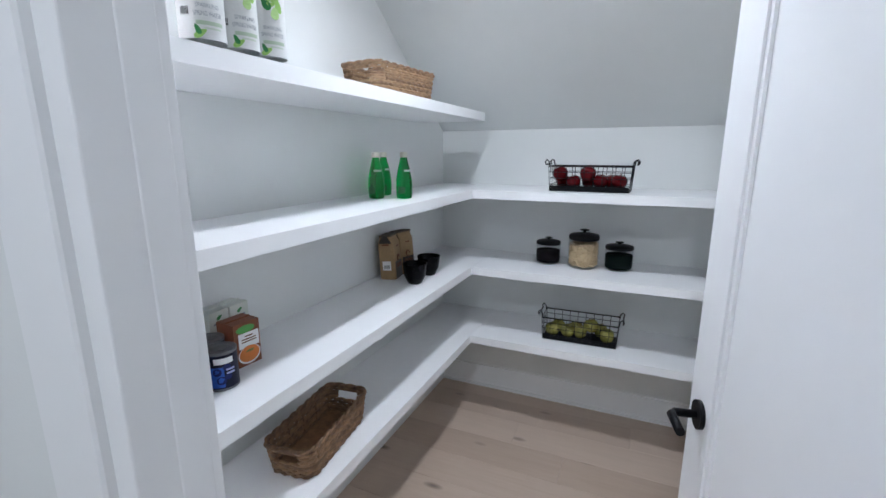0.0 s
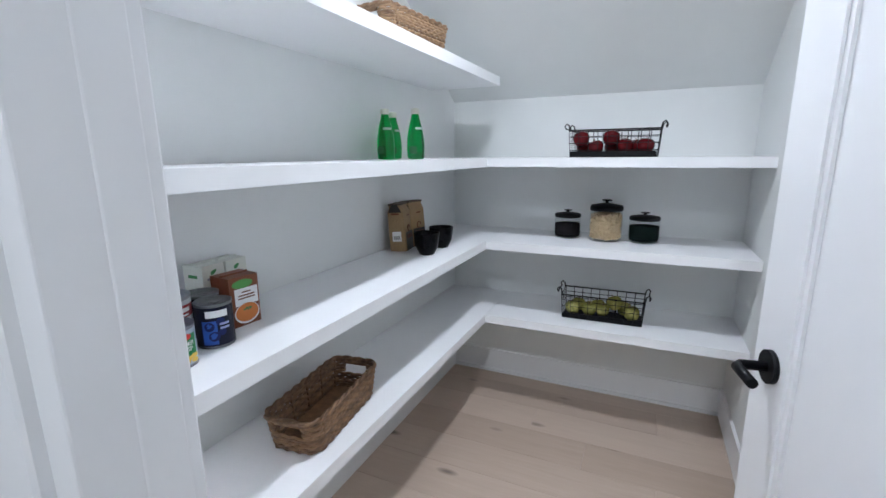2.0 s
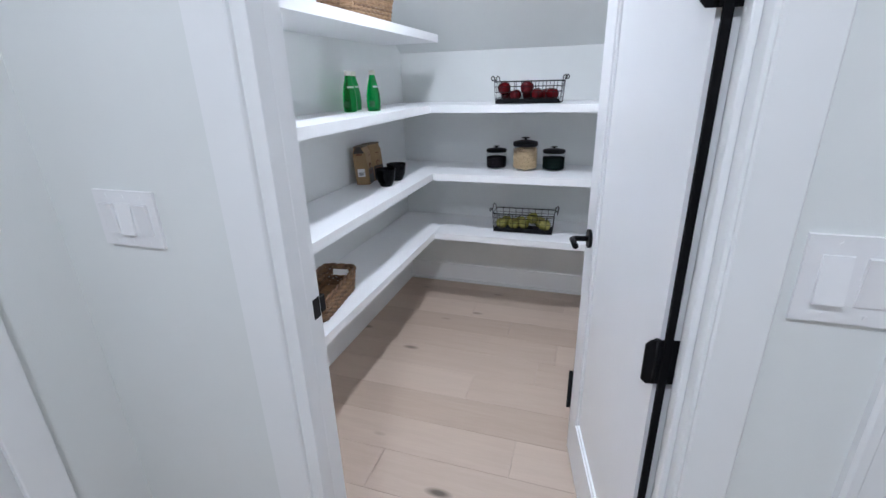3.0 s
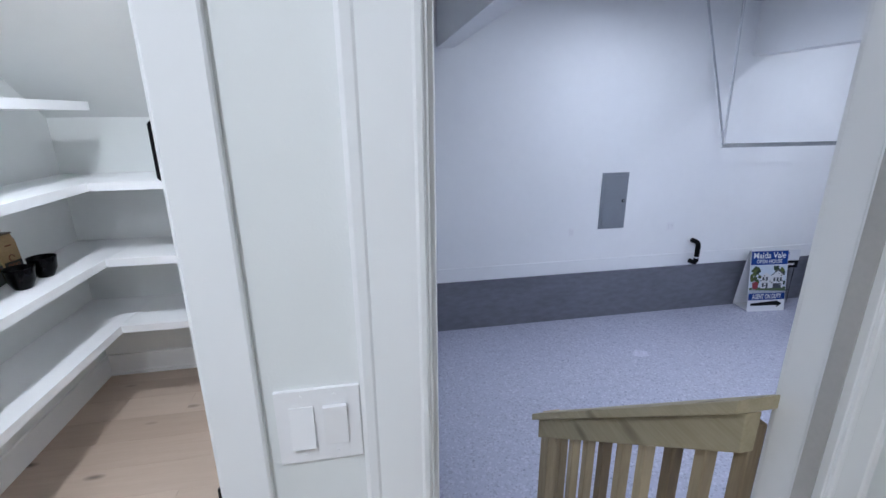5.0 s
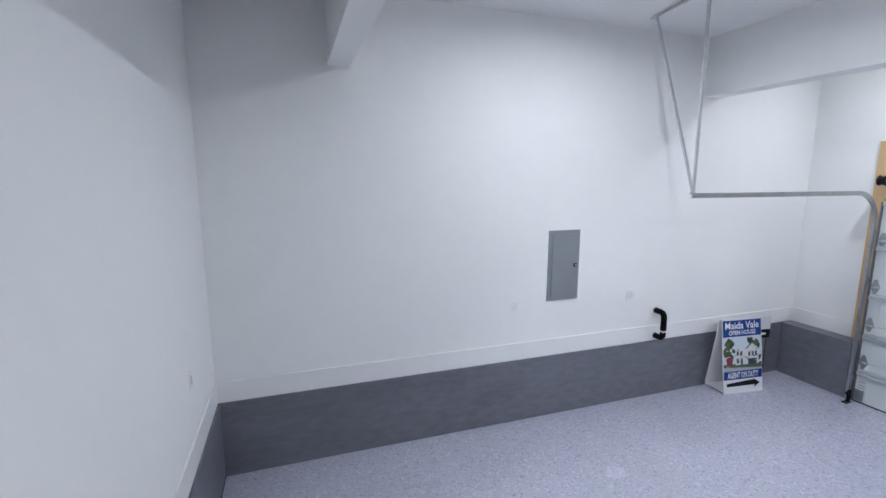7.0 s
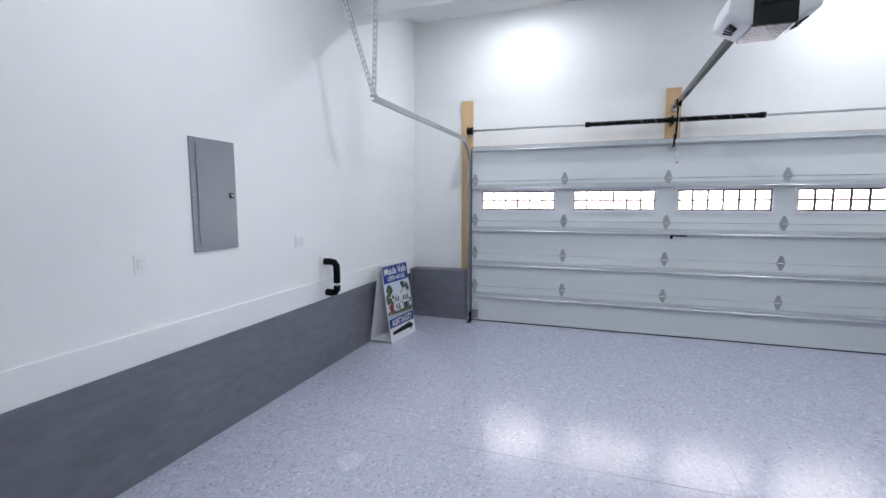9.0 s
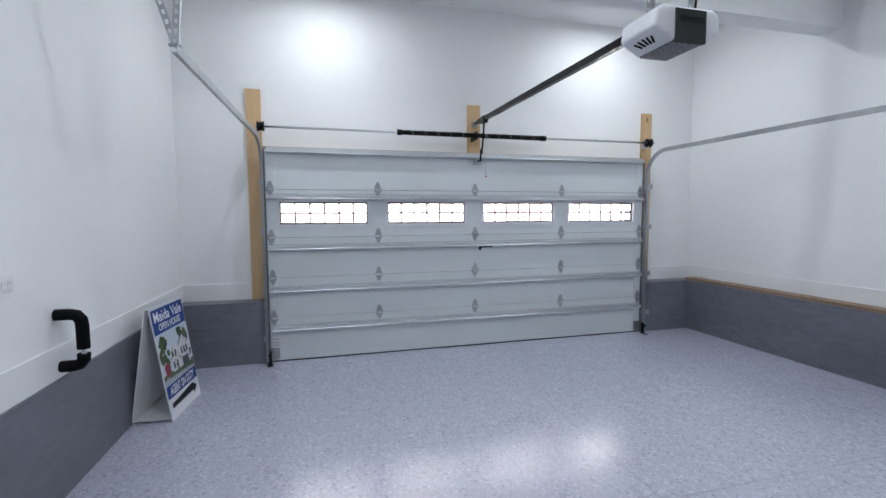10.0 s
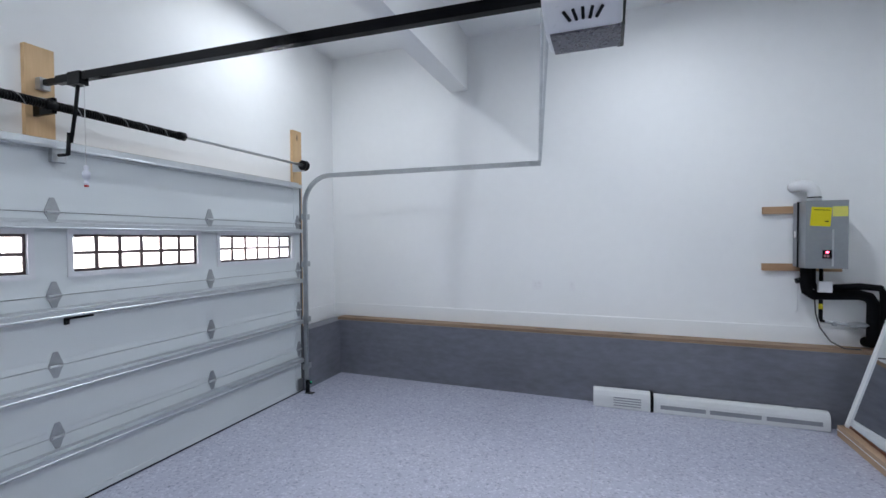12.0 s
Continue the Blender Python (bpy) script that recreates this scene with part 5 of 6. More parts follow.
berry_blue = ink("label_midnight", (0.006, 0.007, 0.022))
for i, (x, y, a) in enumerate(((-0.820, 0.192, -18), (-0.897, 0.222, 30))):
    t = tin("food_tin", pose(x, y, THIRD, 0, 0, a), 0.0375, 0.098, berry_blue, "dark blue berry tin with ring-pull lid", mat("lid_steel", (0.20, 0.205, 0.21), 0.42, 1.0, vary=0.1))
    part("word_bar", on_cylinder(patch(0.044, 0.015, 0.008, 0.077), 0.0379, view, 0.0008), WHITE_P, t, "plain white bar of lettering")
    part("blue_field", on_cylinder(patch(0.030, 0.052, -0.008, 0.036), 0.0379, view, 0.0005), BLUE_P, t, "bright blue field")
    for cx, cy, rr in ((-0.008, 0.050, 0.010), (0.000, 0.028, 0.011), (0.014, 0.060, 0.009), (0.016, 0.036, 0.008)):
        part("berry_print", on_cylinder(blob_patch([(cx + rr * math.cos(q), cy + rr * math.sin(q)) for q in np.linspace(0, 2 * math.pi, 12, endpoint=False)]), 0.0379, view, 0.0011), ink("print_berry", (0.012, 0.02, 0.10)), t)
    part("small_print", on_cylinder(patch(0.020, 0.005, 0.022, 0.054), 0.0379, view, 0.0013), ink("print_lilac", (0.35, 0.38, 0.62)), t)
    part("small_print", on_cylinder(patch(0.020, 0.005, 0.022, 0.045), 0.0379, view, 0.0013), ink("print_lilac", (0.35, 0.38, 0.62)), t)


# soup cartons
def carton(m, sx, sy, h, paper, label):
    ob = thing("soup_carton", m, label, "carton", "soup cartons")
    part("box", soften(box(-sx / 2, sx / 2, -sy / 2, sy / 2, 0, h), 0.002, 2), paper, ob)
    part("top_seam", box(-0.003, 0.003, -sy / 2 + 0.003, sy / 2 - 0.003, h, h + 0.004), paper, ob)
    return ob


soup = carton(pose(-0.880, 0.302, THIRD, 0, 0, -6), 0.070, 0.078, 0.122, ink("carton_russet", (0.19, 0.065, 0.032)), "russet tomato soup carton with a soup bowl printed on it")
fr = pose(0.0354, 0, 0, 90, 0, 90)
part("emblem", moved(blob_patch([(-0.004 + 0.028 * math.cos(a), 0.104 + 0.011 * math.sin(a)) for a in np.linspace(0, 2 * math.pi, 16, endpoint=False)], 0.0004), fr), ink("print_grass", (0.10, 0.33, 0.08)), soup, "green oval emblem")
part("white_field", moved(patch(0.062, 0.042, 0.004, 0.072, 2, 0.0003), fr), WHITE_P, soup, "white label field")
for w, y in ((0.024, 0.083), (0.044, 0.075), (0.046, 0.068)):
    part("word_bar", moved(patch(w, 0.0035, 0.004, y, 2, 0.0006), fr), BROWN_P, soup)
part("bowl_print", moved(blob_patch([(0.002 + 0.034 * math.cos(a), 0.030 + 0.026 * math.sin(a)) for a in np.linspace(0, 2 * math.pi, 24, endpoint=False)], 0.0005), fr), WHITE_P, soup, "printed white bowl")
part("soup_print", moved(blob_patch([(0.002 + 0.031 * math.cos(a), 0.032 + 0.023 * math.sin(a)) for a in np.linspace(0, 2 * math.pi, 24, endpoint=False)], 0.0008), fr), ORANGE_P, soup, "printed orange soup")
for k in range(5):
    part("herb_print", moved(blob_patch(leaf_shape(-0.004 + 0.004 * k, 0.040 + 0.002 * (k % 2), 0.009, 0.004, k), 0.0011), fr), LEAF_D, soup)
cream = ink("carton_cream", (0.66, 0.69, 0.62))
for y, lab_ in ((0.282, "cream broth carton behind the soup carton"), (0.349, "cream broth carton standing against the wall")):
    c = carton(pose(-0.957, y, THIRD, 0, 0, 3), 0.062, 0.064, 0.146, cream, lab_)
    sd = pose(0.0314, 0, 0, 90, 0, 90)
    part("leaf_emblem", moved(blob_patch(leaf_shape(0.0, 0.128, 0.02, 0.01, 0.5), 0.0004), sd), LEAF_D, c)
    part("word_bar", moved(patch(0.04, 0.006, 0.0, 0.112, 2, 0.0004), sd), GREY_TXT, c)
    part("side_bar", moved(patch(0.03, 0.008, 0.0, 0.12, 2, 0.0004), pose(0, -0.0324, 0, 90, 0, 0)), LEAF_D, c)

# blue snack bag
snack = thing("snack_bag", pose(-0.868, -0.012, THIRD, 0, 0, -38), "bright blue biscuit bag with a stack of biscuits printed", "snack bag")
bm = bmesh.new()
rings = []
for z, hx, hy in ((0.0, 0.028, 0.058), (0.012, 0.034, 0.064), (0.08, 0.034, 0.066), (0.14, 0.022, 0.068), (0.175, 0.006, 0.070), (0.178, 0.0025, 0.071), (0.205, 0.0022, 0.072)):
    rings.append([bm.verts.new((hx * math.cos(a) * (1 + 0.05 * math.sin(5 * a + z * 60)), hy * (abs(math.sin(a)) ** 0.6) * (1 if math.sin(a) > 0 else -1), z)) for a in np.linspace(0, 2 * math.pi, 24, endpoint=False)])
for A, B in zip(rings, rings[1:]):
    for k in range(24):
        bm.faces.new((A[k], A[(k + 1) % 24], B[(k + 1) % 24], B[k])).smooth = True
bm.faces.new(list(reversed(rings[0]))), bm.faces.new(rings[-1])
part("pouch", bm, mat("blue_film", (0.06, 0.23, 0.68), 0.28, vary=0.15, scale=14, bump=0.5, bump_scale=18), snack)
part("white_field", moved(blob_patch([(-0.045, 0.118), (0.035, 0.112), (0.042, 0.130), (0.030, 0.140), (0.028, 0.158), (-0.045, 0.160)], 0.0), pose(0.029, 0, 0, 90, 0, 90) @ pose(0, 0, 0, 8, 0, 0)), WHITE_P, snack, "white printed field")
part("red_mark", moved(patch(0.022, 0.014, 0.008, 0.152, 2, 0.0012), pose(0.029, 0, 0, 90, 0, 90) @ pose(0, 0, 0, 8, 0, 0)), RED_P, snack)
part("word_bar", moved(patch(0.030, 0.008, 0.012, 0.128, 2, 0.0012), pose(0.029, 0, 0, 90, 0, 90) @ pose(0, 0, 0, 8, 0, 0)), INK, snack)
part("script_lettering", moved(tube([(-0.030 + 0.006 * k, 0.086 + (0.016 if k % 3 == 1 else -0.008 if k % 4 == 3 else 0.0), 0.0) for k in range(12)], 0.0022, 5), pose(0.0365, 0, 0, 90, 0, 90)), WHITE_P, snack, "white script lettering")
for k in range(5):
    part("biscuit_print", moved(blob_patch([(0.034 + 0.020 * math.cos(a), 0.012 + 0.011 * k + 0.0065 * math.sin(a)) for a in np.linspace(0, 2 * math.pi, 14, endpoint=False)], 0.0003 * k), pose(0.0352, 0, 0, 90, 0, 90)), ink("print_biscuit", (0.30, 0.15, 0.055)) if k % 2 else ink("print_biscuit_light", (0.45, 0.27, 0.12)), snack, "printed biscuit")
part("white_strip", moved(patch(0.05, 0.018, -0.022, 0.022, 2), pose(0.0350, 0, 0, 90, 0, 90)), WHITE_P, snack)


# glass jars
def jar(m, r, h, fill_m, fill_h, label, bits=None):
    ob = thing("storage_jar", m, label, "jar", "glass storage jars")
    part("glass", lathe([(0.0, 0.002), (r * 0.80, 0.0), (r * 0.96, 0.006), (r, 0.02), (r, h * 0.60), (r * 0.97, h * 0.69), (r * 0.90, h * 0.73), (r * 0.88, h * 0.74), (r * 0.86, h * 0.74), (r * 0.87, h * 0.72), (r * 0.945, h * 0.68), (r * 0.965, h * 0.59), (r * 0.965, 0.022), (r * 0.92, 0.009), (0.0, 0.006)], 40), CLEAR, ob)
    lid = part("lid", lathe([(0.0, h * 0.735), (r * 0.95, h * 0.735), (r * 0.98, h * 0.75), (r * 0.99, h * 0.82), (r * 0.93, h * 0.86), (r * 0.35, h * 0.905), (r * 0.12, h * 0.915), (0.0, h * 0.915)], 40), mat("black_lid", (0.004, 0.004, 0.005), 0.45, vary=0.2, scale=20, spec=0.15), ob, "black knobbed lid")
    part("knob", lathe([(0.0, h * 0.91), (r * 0.11, h * 0.91), (r * 0.10, h * 0.955), (r * 0.30, h * 0.97), (r * 0.31, h * 0.99), (r * 0.2, h), (0.0, h)], 24), mat("black_knob", (0.004, 0.004, 0.005), 0.4, spec=0.15), lid)
    if bits is None:
        part("contents", lathe([(0.0, 0.0075), (r * 0.90, 0.010), (r * 0.945, 0.022), (r * 0.945, fill_h), (r * 0.5, fill_h + 0.004), (0.0, fill_h - 0.002)], 32), fill_m, ob, "dark beans inside the jar")
    else:
        part("contents", bits, fill_m, ob, "pale pasta shells inside the jar")
    return ob


random.seed(11)
pr = 0.074
bm = bmesh.new()
for k in range(520):
    z = random.uniform(0.016, 0.122)
    a = random.uniform(0, 2 * math.pi)
    rad = pr * 0.955 - 0.0095 if random.random() < 0.8 else random.uniform(0.0, pr * 0.8)
    if rad < pr * 0.8:
        z = 0.118 + 0.006 * random.random()
    c = Vector((rad * math.cos(a), rad * math.sin(a), z))
    d1 = Vector((random.gauss(0, 1), random.gauss(0, 1), random.gauss(0, 1))).normalized()
    d2 = d1.orthogonal().normalized()
    tube([c + d1 * 0.0085 * math.cos(q) + d2 * 0.0075 * math.sin(q) for q in (0.2, 1.1, 2.0, 2.9)], 0.0036, 5, bm=bm)
lathe([(0.0, 0.010), (pr * 0.78, 0.012), (pr * 0.78, 0.112), (0.0, 0.114)], 20, bm=bm)
jar(pose(-0.150, 1.755, THIRD), pr, 0.192, mat("dry_pasta", (0.72, 0.54, 0.33), 0.5, vary=0.2, scale=60), 0.12, "glass jar of pasta with black lid", bits=bm)
beans = mat("dark_beans", (0.010, 0.007, 0.009), 0.8, vary=0.6, scale=120, bump=0.6, bump_scale=160, spec=0.08)
jar(pose(-0.328, 1.780, THIRD), 0.0625, 0.135, beans, 0.068, "low glass jar of dark beans with black lid")
jar(pose(0.015, 1.775, THIRD), 0.0665, 0.138, mat("green_lentils", (0.005, 0.012, 0.010), 0.8, vary=0.6, scale=120, bump=0.6, bump_scale=160, spec=0.08), 0.074, "low glass jar of dark green lentils")


# wire baskets of fruit
def wire_basket(m, label):
    ob = thing("wire_basket", m, label, "basket", "black wire baskets")
    L, D, H = 0.365, 0.150, 0.115
    ring = [(0, 0), (L, 0), (L, D), (0, D)]
    part("top_wire", tube([(x, y, H) for x, y in ring], 0.0032, 8, closed=True), BLACK, ob)
    part("bottom_wire", tube([(x * 0.96 + 0.007, y * 0.94 + 0.004, 0.004) for x, y in ring], 0.0032, 8, closed=True), BLACK, ob)
    for k in range(10):
        x = L * k / 9
        xb = x * 0.96 + 0.007
        part("upright_wire", tube([(x, 0, H), (xb, 0.004, 0.004), (xb, D * 0.94 + 0.004, 0.004), (x, D, H)], 0.0016, 6), BLACK, ob)
    for z in (0.030, 0.060, 0.088):
        f = 0.96 + 0.04 * z / H
        part("side_wire", tube([(x * f + 0.007 * (1 - z / H), y * (0.94 + 0.06 * z / H) + 0.003, z) for x, y in ring], 0.0016, 6, closed=True), BLACK, ob)
    for k in range(3):
        y = D * (k + 1) / 4
        part("end_wire", tube([(0, y, H), (0.007, y, 0.004), (L * 0.96 + 0.007, y, 0.004), (L, y, H)], 0.0016, 6), BLACK, ob)
    part("base_sheet", box(0.008, L * 0.96 + 0.006, 0.005, D * 0.94, 0.002, 0.006), BLACK, ob)
    part("front_band", box(0.008, L * 0.96 + 0.005, 0.0035, 0.0050, 0.004, 0.026), BLACK, ob)
    for x, s in ((0, -1), (L, 1)):
        loop = [(x, D * 0.12, H), (x + s * 0.004, D * 0.12, H + 0.022), (x + s * 0.014, D * 0.12, H + 0.030), (x + s * 0.022, D * 0.12, H + 0.020), (x + s * 0.018, D * 0.12, H + 0.008)]
        part("handle", tube(loop + [(a, D * 0.88, c) for a, _, c in reversed(loop)], 0.0030, 8), BLACK, ob, "curled wire handle")
    return ob


def fruit(name, m, r, skin, label, group):
    ob = thing(name, m, label, "apple", group)
    part("flesh", lathe([(0.0, -0.80 * r), (0.30 * r, -0.90 * r), (0.62 * r, -0.78 * r), (0.92 * r, -0.30 * r), (1.0 * r, 0.12 * r), (0.90 * r, 0.55 * r), (0.60 * r, 0.84 * r), (0.28 * r, 0.86 * r), (0.10 * r, 0.74 * r), (0.0, 0.70 * r)], 24), skin, ob)
    part("stem", tube([(0, 0, 0.70 * r), (0.06 * r, 0, 0.95 * r), (0.16 * r, 0.03 * r, 1.15 * r)], 0.0016, 6), BROWN_P, ob, "short brown stem")
    return ob


RED_SKIN = mat("red_apple_skin", (0.14, 0.004, 0.007), 0.12, vary=0.5, scale=25, second=(0.05, 0.002, 0.004), spec=0.25)
GREEN_SKIN = mat("green_apple_skin", (0.52, 0.46, 0.13), 0.25, vary=0.3, scale=30, second=(0.10, 0.11, 0.02), spec=0.3)
ma, mb = pose(-0.318, 1.635, SECOND, 0, 0, -2.5), pose(-0.318, 1.640, LOW, 0, 0, 1.0)
wire_basket(ma, "black wire basket holding red apples")
wire_basket(mb, "black wire basket holding green apples")
for x, y, z, r in ((0.045, 0.05, 0.078, 0.036), (0.110, 0.04, 0.042, 0.033), (0.170, 0.06, 0.080, 0.037), (0.230, 0.045, 0.046, 0.034), (0.310, 0.05, 0.045, 0.036), (0.05, 0.10, 0.041, 0.033), (0.17, 0.105, 0.042, 0.034), (0.27, 0.11, 0.042, 0.034)):
    fruit("apple", ma @ pose(x, y, z, 12 * math.sin(x * 90), 15 * math.cos(y * 80), 400 * x), r, RED_SKIN, "dark red apple in a wire basket", "red apples")
for x, y, z, r in ((0.050, 0.045, 0.043, 0.035), (0.125, 0.05, 0.043, 0.035), (0.185, 0.05, 0.046, 0.033), (0.235, 0.07, 0.078, 0.036), (0.312, 0.045, 0.046, 0.036), (0.07, 0.108, 0.042, 0.033), (0.16, 0.11, 0.042, 0.034), (0.28, 0.112, 0.042, 0.034)):
    fruit("apple", mb @ pose(x, y, z, 14 * math.sin(x * 70), 18 * math.cos(x * 80), 500 * x), r, GREEN_SKIN, "yellow-green apple in a wire basket", "green apples")


# ---- switches, sockets and the things on the garage walls ----
SLOT_GREY = mat("socket_slot_grey", (0.35, 0.35, 0.36), 0.6)


def plate(m, gangs, kind, label, category):
    """A wall plate in its own x-z plane that looks along -y."""
    ob = thing("light_switch" if kind == "switch" else "wall_socket", m, label, category, "wall plates")
    w, h = 0.070 + 0.046 * (gangs - 1), 0.118
    part("plate", soften(box(-w / 2, w / 2, -0.006, 0.0, -h / 2, h / 2), 0.0035, 3), PLASTIC_W, ob)
    for g in range(gangs):
        cx = (g - (gangs - 1) / 2) * 0.046
        rocker = part("rocker" if kind == "switch" else "socket_face", soften(moved(box(-0.0165, 0.0165, -0.004, 0.002, -0.033, 0.033), pose(cx, -0.0065, 0, (5 if kind == "switch" else 0) * (1 if g != gangs - 2 else -1), 0, 0)), 0.0015, 2), mat("rocker_white", (0.87, 0.87, 0.88), 0.25), ob)
        if kind != "switch":
            for z in (-0.017, 0.017):
                part("slots", boxes([(cx - 0.007, cx - 0.005, -0.0112, -0.0100, z - 0.004, z + 0.005), (cx + 0.005, cx + 0.007, -0.0112, -0.0100, z - 0.004, z + 0.004)]), SLOT_GREY, rocker, "grey socket slots")
        for z in (-0.048, 0.048):
            part("screw", tube([(cx, -0.0062, z), (cx, -0.0072, z)], 0.003, 10), PLASTIC_W, ob)
    return ob


plate(pose(-0.675, HALL_Y, 1.136), 3, "switch", "white three-gang rocker switch plate on the hall wall", "light switch")
plate(pose(0.542, HALL_Y, 1.138), 2, "switch", "white two-gang rocker switch plate between two doorways", "light switch")
plate(pose(3.430, NY, -0.003), 1, "socket", "white wall socket on the garage wall", "wall socket")
plate(pose(4.940, NY, 0.002), 2, "socket", "white double wall socket on the garage wall", "wall socket")
plate(pose(WX, 3.76, -0.003, 0, 0, 90), 1, "socket", "white wall socket on the garage side wall", "wall socket")
plate(pose(WX, 1.56, -0.19, 0, 0, 90), 1, "socket", "white wall socket beside the garage stairs", "wall socket")
plate(pose(4.961, SY, -0.073, 0, 0, 180), 2, "socket", "white double wall socket on the garage wall", "wall socket")
plate(pose(4.571, SY, -0.073, 0, 0, 180), 1, "socket", "white wall socket on the garage wall", "wall socket")

# wall control of the door opener, beside the garage doorway
control = thing("door_control", pose(WX, 0.155, 1.132), "black wall control for the garage door with a white sticker", "wall control")
part("body", soften(box(0.0, 0.018, -0.036, 0.049, -0.060, 0.056), 0.008, 3), BLACK, control)
sticker = part("sticker", soften(box(0.0182, 0.0192, -0.006, 0.048, -0.006, 0.036), 0.0003, 1), WHITE_P, control, "white printed sticker")
part("blue_mark", box(0.0193, 0.0196, 0.000, 0.014, 0.010, 0.026), BLUE_P, sticker, "blue printed mark")
part("word_bar", box(0.0193, 0.0196, 0.022, 0.042, 0.004, 0.018), GREY_TXT, sticker)
part("push_button", soften(box(0.0182, 0.0205, 0.006, 0.024, -0.026, -0.016), 0.001, 1), SEAL_GREY, control, "dark grey push button")

# breaker panel
panel = thing("breaker_panel", pose(4.005, NY, 0.410), "grey steel electrical breaker panel flush in the wall", "breaker panel")
part("cover", soften(box(-0.192, 0.192, -0.014, 0.0, -0.384, 0.384), 0.004, 2), PANEL_GREY, panel)
pd = part("door", soften(box(-0.150, 0.172, -0.021, -0.0135, -0.335, 0.345), 0.003, 2), PANEL_GREY, panel, "grey hinged panel door")
part("latch", soften(box(0.118, 0.158, -0.026, -0.0205, -0.020, 0.018), 0.002, 1), BLACK, pd, "black panel latch")
part("latch_slide", box(0.136, 0.150, -0.028, -0.0255, -0.010, 0.010), STEEL_DULL, pd)
for x, z in ((-0.175, 0.0), (0.182, 0.0), (-0.175, 0.365), (0.182, 0.365), (-0.175, -0.365), (0.182, -0.365)):
    part("screw", tube([(x, -0.0138, z), (x, -0.0165, z)], 0.005, 10), STEEL_DULL, panel)
for z in (-0.20, 0.22):
    part("hinge", tube([(-0.153, -0.018, z - 0.03), (-0.153, -0.018, z + 0.03)], 0.004, 8), PANEL_GREY, panel)

# insulated pipe loop out of the wall
foam = mat("black_pipe_foam", (0.004, 0.004, 0.005), 0.65, vary=0.3, scale=40, bump=0.4, bump_scale=90, spec=0.12)
loop_ob = thing("pipe_loop", pose(5.335, NY, -0.38), "black foam-insulated pipe loop out of the garage wall", "pipe")
part("insulation", tube([(0, 0.0, 0.155), (0, -0.075, 0.155), (0, -0.110, 0.148), (0, -0.132, 0.120), (0, -0.136, 0.085), (0, -0.136, -0.055)], 0.034, 16), foam, loop_ob)
part("insulation", tube([(0, -0.136, -0.085), (0, -0.134, -0.120), (0, -0.112, -0.150), (0, -0.080, -0.156), (0, 0.0, -0.156)], 0.034, 16), foam, loop_ob)
part("pipe", tube([(0, -0.136, -0.05), (0, -0.136, -0.09)], 0.014, 12), PLASTIC_W, loop_ob, "bare white pipe")
part("wall_patch", box(-0.09, 0.09, -0.003, 0.0, -0.22, 0.22, bevel=0.001), WALL, loop_ob)

# ---- open house sign ----
sign = thing("a_frame_sign", pose(6.490, 4.420, FLOOR_G, 0, 0, -6), "white plastic A-frame sign advertising an open house", "sign")
SW, SH = 0.585, 0.915
lean = math.degrees(math.atan2(0.135, SH))
BOARD = mat("white_sign_board", (0.78, 0.79, 0.82), 0.35, vary=0.02, scale=6)
f = pose(0, -0.160, 0, -lean, 0, 0)
front = part("front_board", moved(soften(box(-SW / 2, SW / 2, -0.004, 0.004, 0.0, SH + 0.01), 0.0015, 1), f), BOARD, sign)
part("back_board", moved(soften(box(-SW / 2, SW / 2, -0.004, 0.004, 0.0, SH + 0.01), 0.0015, 1), pose(0, 0.140, 0, lean, 0, 0)), BOARD, sign)
part("base_flap", soften(box(-SW / 2 + 0.003, SW / 2 - 0.003, -0.150, 0.130, 0.012, 0.018), 0.001, 1), BOARD, sign)
face = f @ pose(0, -0.0046, 0, 90, 0, 0)


def print_on(name, bm, z, m, label=""):
    part(name, moved(bm, face @ Matrix.Translation((0, 0, z))), m, front, label)


NAVY = ink("sign_blue", (0.014, 0.050, 0.24))
print_on("blue_band", patch(SW - 0.012, 0.205, 0, SH - 0.108, 2), 0.0003, NAVY, "blue title band")
print_on("lettering", moved(fit_letters("Maida Vale", 0.50, 0.085, 0.0002, 0.012), Matrix.Translation((0, SH - 0.070, 0))), 0.0010, WHITE_P, "white title lettering")
print_on("lettering", moved(fit_letters("OPEN HOUSE", 0.40, 0.055, 0.0002, 0.010), Matrix.Translation((0, SH - 0.160, 0))), 0.0010, WHITE_P, "white lettering")
print_on("blue_band", patch(SW - 0.012, 0.105, 0, 0.225, 2), 0.0003, NAVY, "blue lower band")
print_on("lettering", moved(fit_letters("AGENT ON DUTY", 0.46, 0.070, 0.0002, 0.022), Matrix.Translation((0, 0.225, 0))), 0.0010, WHITE_P, "white lettering")
print_on("arrow", blob_patch([(-0.245, 0.086), (0.17, 0.086), (0.17, 0.055), (0.250, 0.105), (0.17, 0.155), (0.17, 0.124), (-0.245, 0.124)]), 0.0004, INK, "black arrow")
P0, P1 = 0.280, SH - 0.214
print_on("photo_sky", patch(SW - 0.012, P1 - P0, 0, (P0 + P1) / 2, 2), 0.0002, ink("photo_sky_pale", (0.55, 0.62, 0.70)), "printed sky of a house photograph")
print_on("photo_lawn", patch(SW - 0.012, 0.085, 0, P0 + 0.043, 2), 0.0004, ink("photo_grass", (0.09, 0.13, 0.07)))
print_on("photo_road", blob_patch([(-SW / 2 + 0.006, P0), (SW / 2 - 0.006, P0), (SW / 2 - 0.006, P0 + 0.02), (-SW / 2 + 0.006, P0 + 0.05)]), 0.0005, ink("photo_road_grey", (0.40, 0.44, 0.50)))
random.seed(5)
